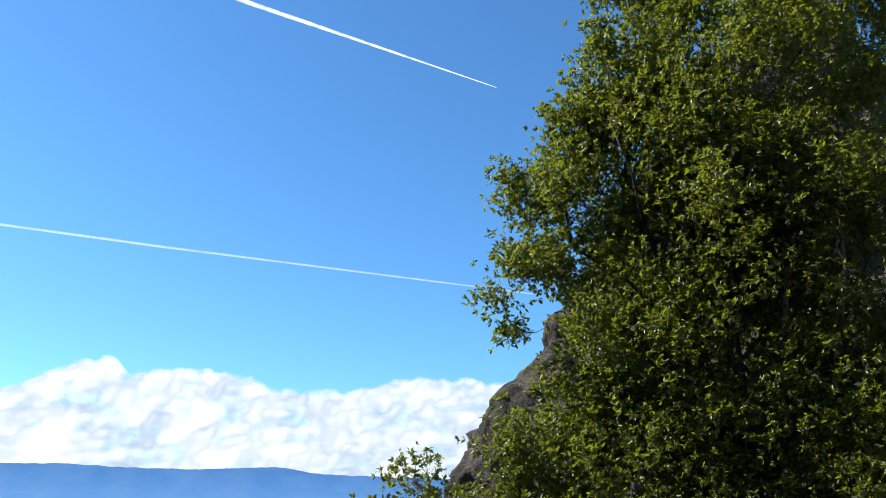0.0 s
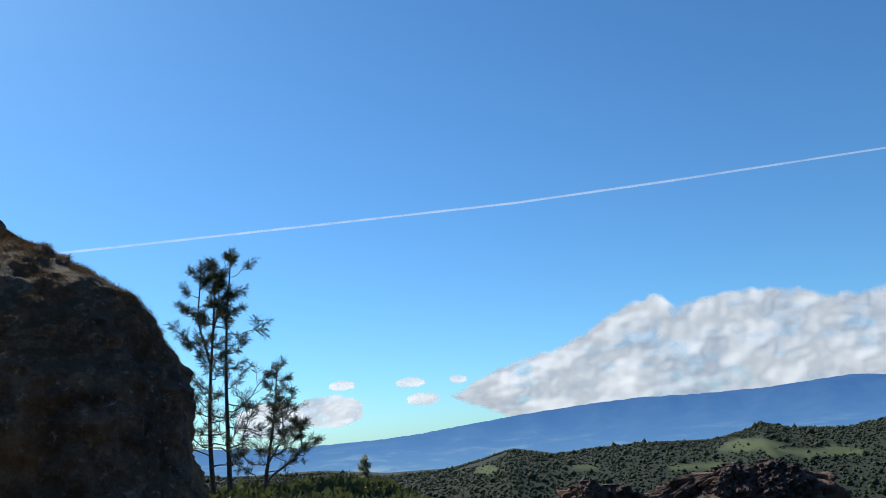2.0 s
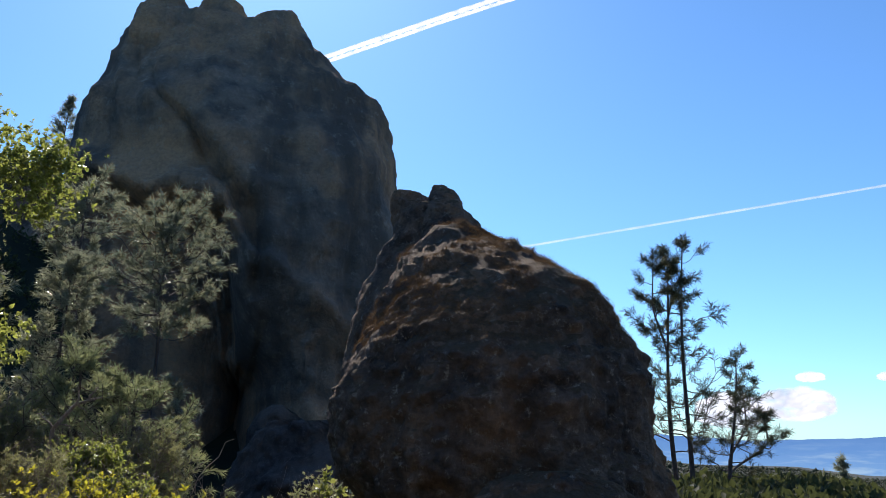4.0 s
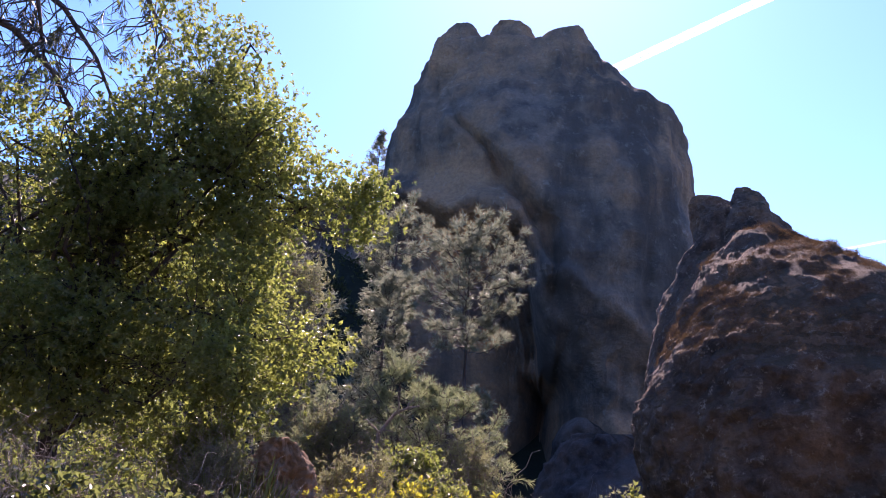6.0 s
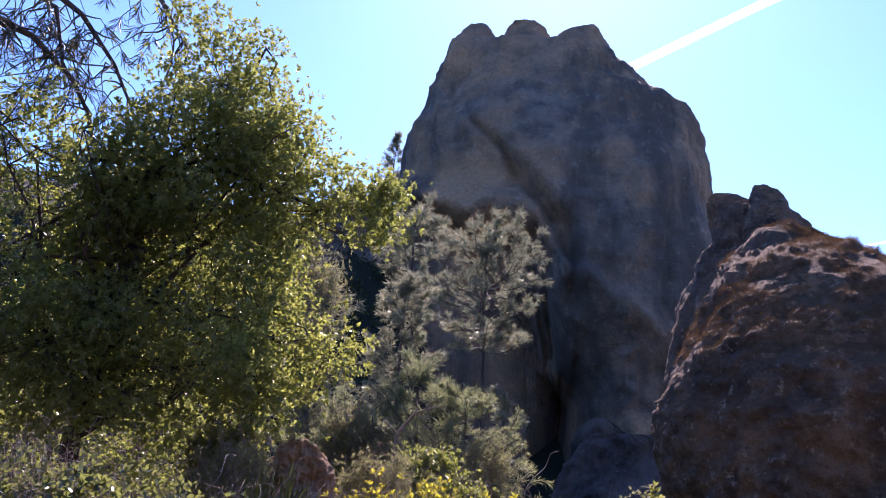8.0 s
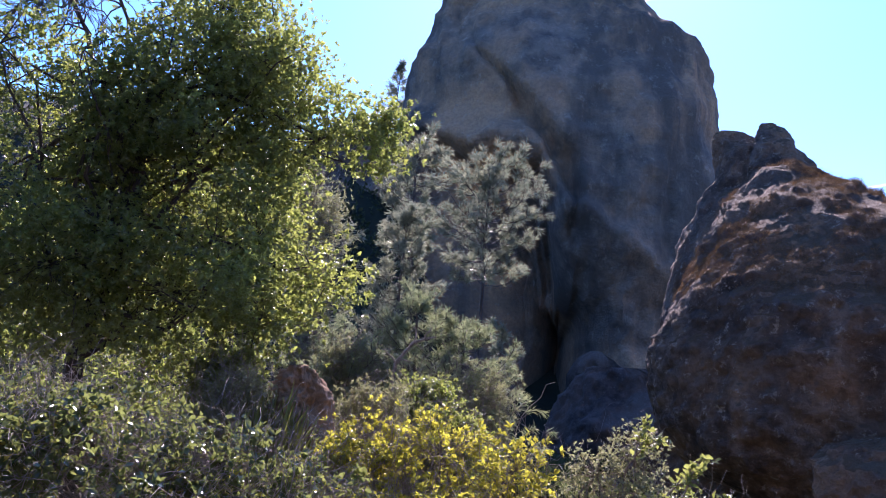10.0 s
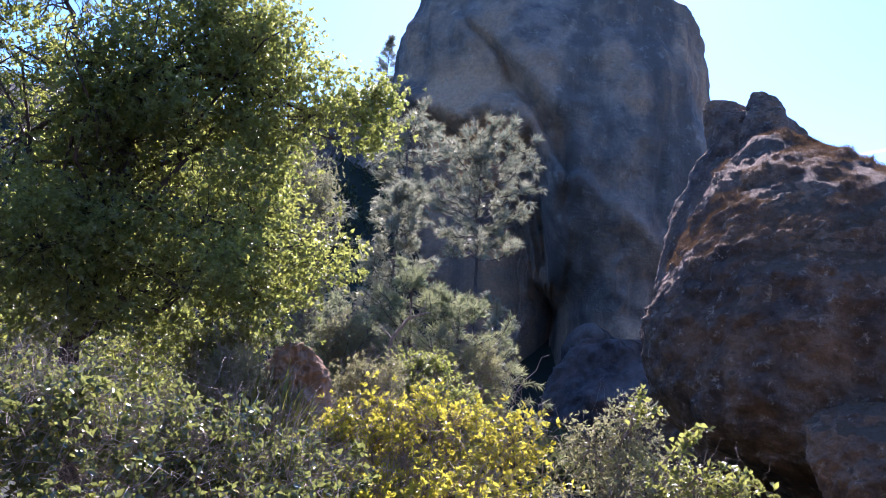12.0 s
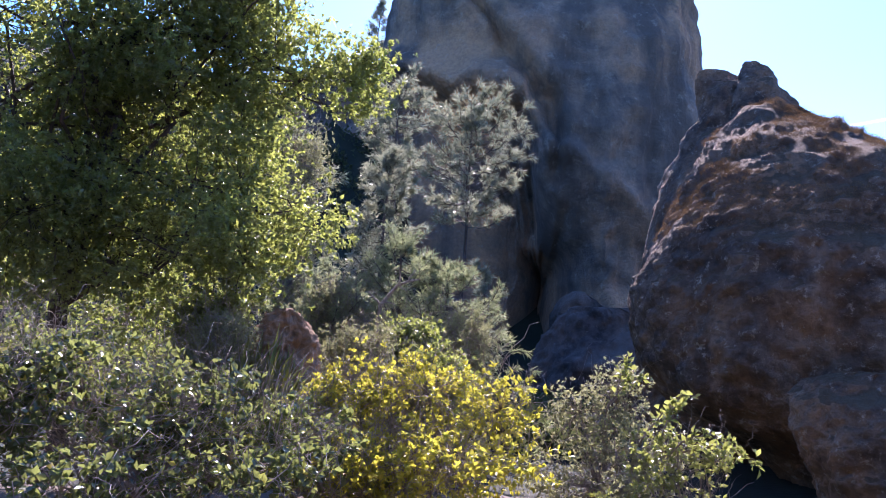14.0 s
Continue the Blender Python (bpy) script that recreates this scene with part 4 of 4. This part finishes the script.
def build_hanging_pine():
    """An old pine just out of sight, whose long dark limbs hang into view."""
    rng = np.random.default_rng(35)
    foot = on_ground(42, 13)
    thing = base("grey_pine", foot, "old pine with long drooping dark limbs behind the oak", "pine tree")
    top = at(41, 34, 13)
    s = Soup()
    line = limb(rng, foot - Vector((0, 0, 0.3)), top, 0, 8, 0.02)
    tube(s, [p - foot for p in line], [0.24 - 0.02 * i for i in range(9)], 10)
    part("trunk", s.mesh("trunk", BARK_PINE), thing)
    ends, ways, spray = [], [], Soup()
    for bearings in ([(41, 22), (36, 24.5), (31.8, 24.1), (29.7, 23.6), (26.9, 21.5), (25.6, 19.5), (24.8, 17)], [(41, 28), (35, 29), (30, 27), (27, 25.6), (24.5, 23), (22.5, 19.5)],
                     [(41, 26), (36, 27.5), (31, 26.5), (28.6, 25.6), (27.6, 22)], [(41, 30), (33, 32), (27, 30.5), (22, 27.5), (20, 25)], [(41, 18), (36, 20), (33, 18), (31, 15)]):
        n = len(bearings)
        pts = [at(a, e, 13 - 0.12 * k + 0.15 * rng.normal()) for k, (a, e) in enumerate(bearings)]
        s = Soup()
        tube(s, [p - foot for p in pts], [0.085 * (1 - 0.8 * k / (n - 1)) for k in range(n)], 6)
        for _ in range(40):
            k = int(rng.integers(1, n - 1))
            a = pts[k].lerp(pts[k + 1], rng.random())
            b = a + Vector((rng.normal(0, 0.45), rng.normal(0, 0.45), -rng.uniform(0.2, 1.1)))
            tw = limb(rng, a, b, 0.12, 4, 0.1)
            tube(spray, [p - foot for p in tw], [0.018, 0.014, 0.011, 0.008, 0.005], 4)
            if rng.random() < 0.7:
                ends.append(b - foot)
                ways.append((tw[-1] - tw[-2]).normalized())
        part("limb", s.mesh("limb", BARK_PINE), thing)
    tagged(part("twig_spray", spray.mesh("twig_spray", BARK_PINE), thing), kind="stuff")
    part("needles", tuft_mesh(rng, np.array([tuple(p) for p in ends]), np.array([tuple(p) for p in ways]), 34, 0.24, NEEDLE_BACKLIT, 0.02), thing)


build_hanging_pine()
# Shrubs in the gully.
for shrub_az, shrub_d, shrub_el, shrub_w, shrub_t, shrub_seed, shrub_mat, shrub_label in (
        
        (6.0, 14.5, -0.2, 2.2, 1.9, 42, LEAF_GREY, "twiggy grey-green chaparral shrub"), (-2.4, 14, -2.2, 2.2, 2.2, 43, LEAF_GREY, "twiggy grey-green chaparral shrub"),
        (0.7, 11, -2.6, 1.5, 1.7, 45, LEAF_OAK, "bright green leafy oak shoot"),
        (-0.5, 10.5, -4.6, 2.8, 1.6, 48, LEAF_OAK, "bright green leafy oak shoot"), (9.4, 22, 8.5, 1.7, 4.2, 46, LEAF_GREY, "tall grey shrub behind the oak"),
        (4.5, 10, -3.4, 2.2, 2.0, 49, LEAF_GREY, "dry grey twiggy shrub"), (13.4, 8.0, -2.6, 1.5, 1.6, 51, LEAF_GREY, "dry grey shrub hanging over the dirt bank"), (14.5, 9.4, -1.6, 1.8, 1.5, 50, LEAF_OAK, "green shrub on the dirt bank"), (20, 13, 0.5, 9, 4, 55, LEAF_OAK, "dark green brush behind the oak"), (33, 15, 2, 8, 6, 56, LEAF_OAK, "dark green brush behind the oak")):
    fine = shrub_mat is LEAF_GREY
    build_broadleaf("shrub", shrub_label, "shrub", on_ground(shrub_az, shrub_d), [lobe(shrub_az, shrub_el - 0.4 * shrub_t, shrub_d, shrub_w * 0.8, shrub_t), lobe(shrub_az - 0.6 * shrub_w, shrub_el + 0.3 * shrub_t, shrub_d, shrub_w * 0.3, shrub_t * 0.7), lobe(shrub_az + 0.2 * shrub_w, shrub_el + 0.5 * shrub_t, shrub_d, shrub_w * 0.28, shrub_t * 0.6),
                     lobe(shrub_az + 0.8 * shrub_w, shrub_el, shrub_d, shrub_w * 0.3, shrub_t * 0.5), lobe(shrub_az, shrub_el - 1.6 * shrub_t, shrub_d, shrub_w * 0.9, shrub_t * 1.1)],
                    420, 60, 0.011 * shrub_d, (0.0042 * shrub_d, 0.0011 * shrub_d) if fine else (0.005 * shrub_d, 0.0027 * shrub_d), shrub_mat, BARK_TWIG, 0.03, 4, shrub_seed, "gully shrubs", 20, None, -0.3 if fine else 0.1, 260)
# Bushes right in front of the lookout.
build_broadleaf("bush", "tangled dark glossy-leaved bush in front of the path", "bush", on_ground(20, 4.4),
                [lobe(22, -6.2, 4.4, 8, 3.2), lobe(14.5, -6.8, 4.3, 4.2, 3.4), lobe(30, -5, 4.5, 7, 3.6), lobe(19, -10.5, 4.1, 11, 3.5), lobe(8, -9.5, 4.2, 4, 2.5)], 600, 32, 0.07, (0.044, 0.026), LEAF_DARK, BARK_TWIG, 0.016, 7, 51, "", 60, None, 0.1, 1500, 6)
build_broadleaf("bush", "bright yellow-green leafed bush lit from behind", "bush", on_ground(-2.5, 4.8),
                [lobe(-0.5, -5.6, 4.8, 3.4, 2.2), lobe(-5.6, -6.4, 4.7, 2.2, 1.9), lobe(4.0, -5.6, 5.0, 2.6, 2.0), lobe(7.2, -6.8, 5.0, 1.8, 1.8), lobe(-2, -10, 4.5, 6, 3.2), lobe(4, -11, 4.5, 4, 2.6)], 430, 32, 0.06, (0.034, 0.019), LEAF_YELLOW, BARK_TWIG, 0.014, 7, 52, "", 50, None, 0.0, 1000, 7)
build_broadleaf("bush", "sparse twiggy bush with yellow-green tips", "bush", on_ground(6.5, 4.9),
                [lobe(6.5, -7.2, 5.0, 2.6, 1.8), lobe(9, -9.5, 4.7, 3, 2.2), lobe(5, -11.5, 4.6, 4, 2.4)], 230, 26, 0.06, (0.034, 0.018), LEAF_SPROUT, BARK_TWIG, 0.012, 7, 57, "", 40, None, 0.0, 420, 5)
build_broadleaf("bush", "twiggy grey-green bush with small pale leaves", "bush", on_ground(-13, 5.2),
                [lobe(-13.6, -4.6, 5.3, 1.4, 1.9), lobe(-11, -6.2, 5.1, 1.8, 1.9), lobe(-15, -8, 5.0, 3.2, 2.0), lobe(-12.5, -11, 4.9, 5, 2.6)], 400, 36, 0.05, (0.024, 0.012), LEAF_GREY, BARK_TWIG, 0.014, 7, 53, "", 50, None, 0.0, 180, 6)
sprawling = build_broadleaf("bush", "sprawling light green bush with thin arching shoots", "bush", on_ground(-18, 4.6),
                [lobe(-17, -8.3, 4.6, 2.2, 1.6), lobe(-20, -8.6, 4.5, 1.8, 0.9), lobe(-17, -12, 4.5, 4, 2)], 150, 26, 0.055, (0.031, 0.018), LEAF_SPROUT, BARK_TWIG, 0.01, 6, 54, "", 36, None, 0.0, 70, 5)


def add_shoots(bush, runs, seed):
    """Thin arching shoots with leaves set along them; each run starts and ends at (azimuth, elevation, distance)."""
    rng = np.random.default_rng(seed)
    for start, end in runs:
        a, b = at(*start) - bush.location, at(*end) - bush.location
        line = limb(rng, a, b, 0.06, 9, 0.03)
        wood = Soup()
        tube(wood, line, [0.006 * (1 - 0.75 * k / 9) for k in range(10)], 5)
        shoot = part("shoot", wood.mesh("shoot", BARK_TWIG), bush)
        c, way = [], []
        for k in range(3, 10):
            for _ in range(7):
                c.append(line[k] + Vector(rng.normal(0, 0.012, 3)))
                way.append(rng.normal(0, 0.8, 3) + np.array([0, 0, 0.4]))
        part("leaves", leaf_mesh("leaves", rng, np.array([tuple(p) for p in c]), np.array(way), 0.046, 0.026, LEAF_SPROUT), shoot)


add_shoots(sprawling, (((-15.0, -8.1, 4.6), (-18.3, -4.5, 4.6)), ((-16.5, -7.5, 4.5), (-17.6, -5.2, 4.5)), ((-17.9, -8.2, 4.6), (-22.6, -8.6, 4.5)), ((-17.0, -8.4, 4.5), (-20.4, -7.2, 4.5)), ((-13.4, -5.4, 5.0), (-14.1, -2.5, 5.0)), ((-12.8, -6.0, 5.0), (-15.2, -3.6, 5.0))), 62)


def build_dead_branch():
    rng = np.random.default_rng(61)
    foot = on_ground(3.2, 13.5)
    s = Soup()
    line = [foot - Vector((0, 0, 0.2)), at(3.4, -2.5, 13.5), at(3.1, 0.3, 13.5), at(2.0, 1.75, 13.4), at(1.2, 2.1, 13.3), at(0.4, 2.3, 13.3)]
    tube(s, [p - foot for p in line], [0.05, 0.04, 0.032, 0.025, 0.018, 0.008], 6)
    for a, b in ((2, (2.0, 0.4)), (3, (1.9, 2.9)), (3, (1.2, 1.2)), (4, (0.7, 2.9)), (2, (4.2, 1.2))):
        tube(s, [p - foot for p in limb(rng, line[a], at(b[0], b[1], 13.3), 0.04, 4, 0.1)], [0.018, 0.014, 0.011, 0.008, 0.004], 5)
    ob = new("dead_branch", s.mesh("dead_branch", BARK_DEAD))
    ob.location = foot
    tagged(ob, "bare pale dead branch sticking out of the shrubs", "branch")


build_dead_branch()


def build_grass_tuft(az, d, height, seed):
    rng = np.random.default_rng(seed)
    foot = on_ground(az, d)
    n = 320
    c = rng.normal(0, 0.16, (n, 3)) * np.array([1, 1, 0.1])
    ob = new("grass_tuft", leaf_mesh("grass_tuft", rng, c, np.array([0, 0, 2.6]) + rng.normal(0, 0.3, (n, 3)), height, 0.012, LEAF_SPROUT, -0.5))
    ob.location = foot
    tagged(ob, "tuft of bright green grass on the dirt bank", "grass", "grass tufts")


for tuft_az, tuft_d, tuft_h, tuft_seed in ((12.4, 8.2, 1.25, 71), (11.6, 8.0, 1.1, 72), (13.2, 8.4, 1.2, 73)):
    build_grass_tuft(tuft_az, tuft_d, tuft_h, tuft_seed)


# ---- chaparral on the far hills ----
def build_far_scrub():
    rng = np.random.default_rng(77)
    s = Soup()
    shape = [(0, 0, 1), (0.9, 0, 0.35), (0.28, 0.86, 0.35), (-0.73, 0.53, 0.35), (-0.73, -0.53, 0.35), (0.28, -0.86, 0.35), (0, 0, -0.5)]
    faces = [(0, 1, 2), (0, 2, 3), (0, 3, 4), (0, 4, 5), (0, 5, 1), (6, 2, 1), (6, 3, 2), (6, 4, 3), (6, 5, 4), (6, 1, 5)]
    shape = np.array(shape)
    for _ in range(52000):
        az, d = rng.uniform(-110, -34), 110 + 430 * rng.random() ** 0.6
        p = on_ground(az, d)
        if fbm(p.x * 0.012, p.y * 0.012, 1.0, 3) > 0.4 or clearing(az, d, p.z) > 0.4 and rng.random() < 0.93:
            continue
        r = rng.uniform(0.3, 1.0) * (2.2 if rng.random() < 0.04 else 1)
        s.add(shape * np.array([r, r, r * rng.uniform(0.7, 1.5)]) * rng.uniform(0.6, 1.4, (7, 1)) + np.array(p), faces)
    tagged(new("far_scrub", s.mesh("far_scrub", CHAPARRAL)), "dark green chaparral shrubs and trees covering distant hills", "scrub", kind="stuff")


build_far_scrub()


def build_slope_scrub():
    """Brush that covers the slope closing the gully."""
    rng = np.random.default_rng(78)
    pts, out = [], []
    for k in range(5200):
        az, d = ((rng.uniform(-2, 48), rng.uniform(34, 105)), (rng.uniform(-15, 9), rng.uniform(19, 50)), (rng.uniform(-52, -33), rng.uniform(26, 62)))[0 if k < 2600 else 1 if k < 3900 else 2]
        p = np.array(on_ground(az, d))
        r = rng.uniform(0.5, 1.4) * (1 if k < 2600 else 0.6)
        n = 26
        o = rng.normal(0, 1, (n, 3))
        o /= np.linalg.norm(o, axis=1)[:, None]
        o[:, 2] = np.abs(o[:, 2])
        pts.append(p + o * r * rng.uniform(0.5, 1.0, (n, 1)))
        out.append(o)
    me = leaf_mesh("slope_scrub", rng, np.concatenate(pts), np.concatenate(out), 0.42, 0.24, CHAPARRAL)
    tagged(new("slope_scrub", me), "dark chaparral brush covering the shaded slope", "scrub", kind="stuff")


build_slope_scrub()
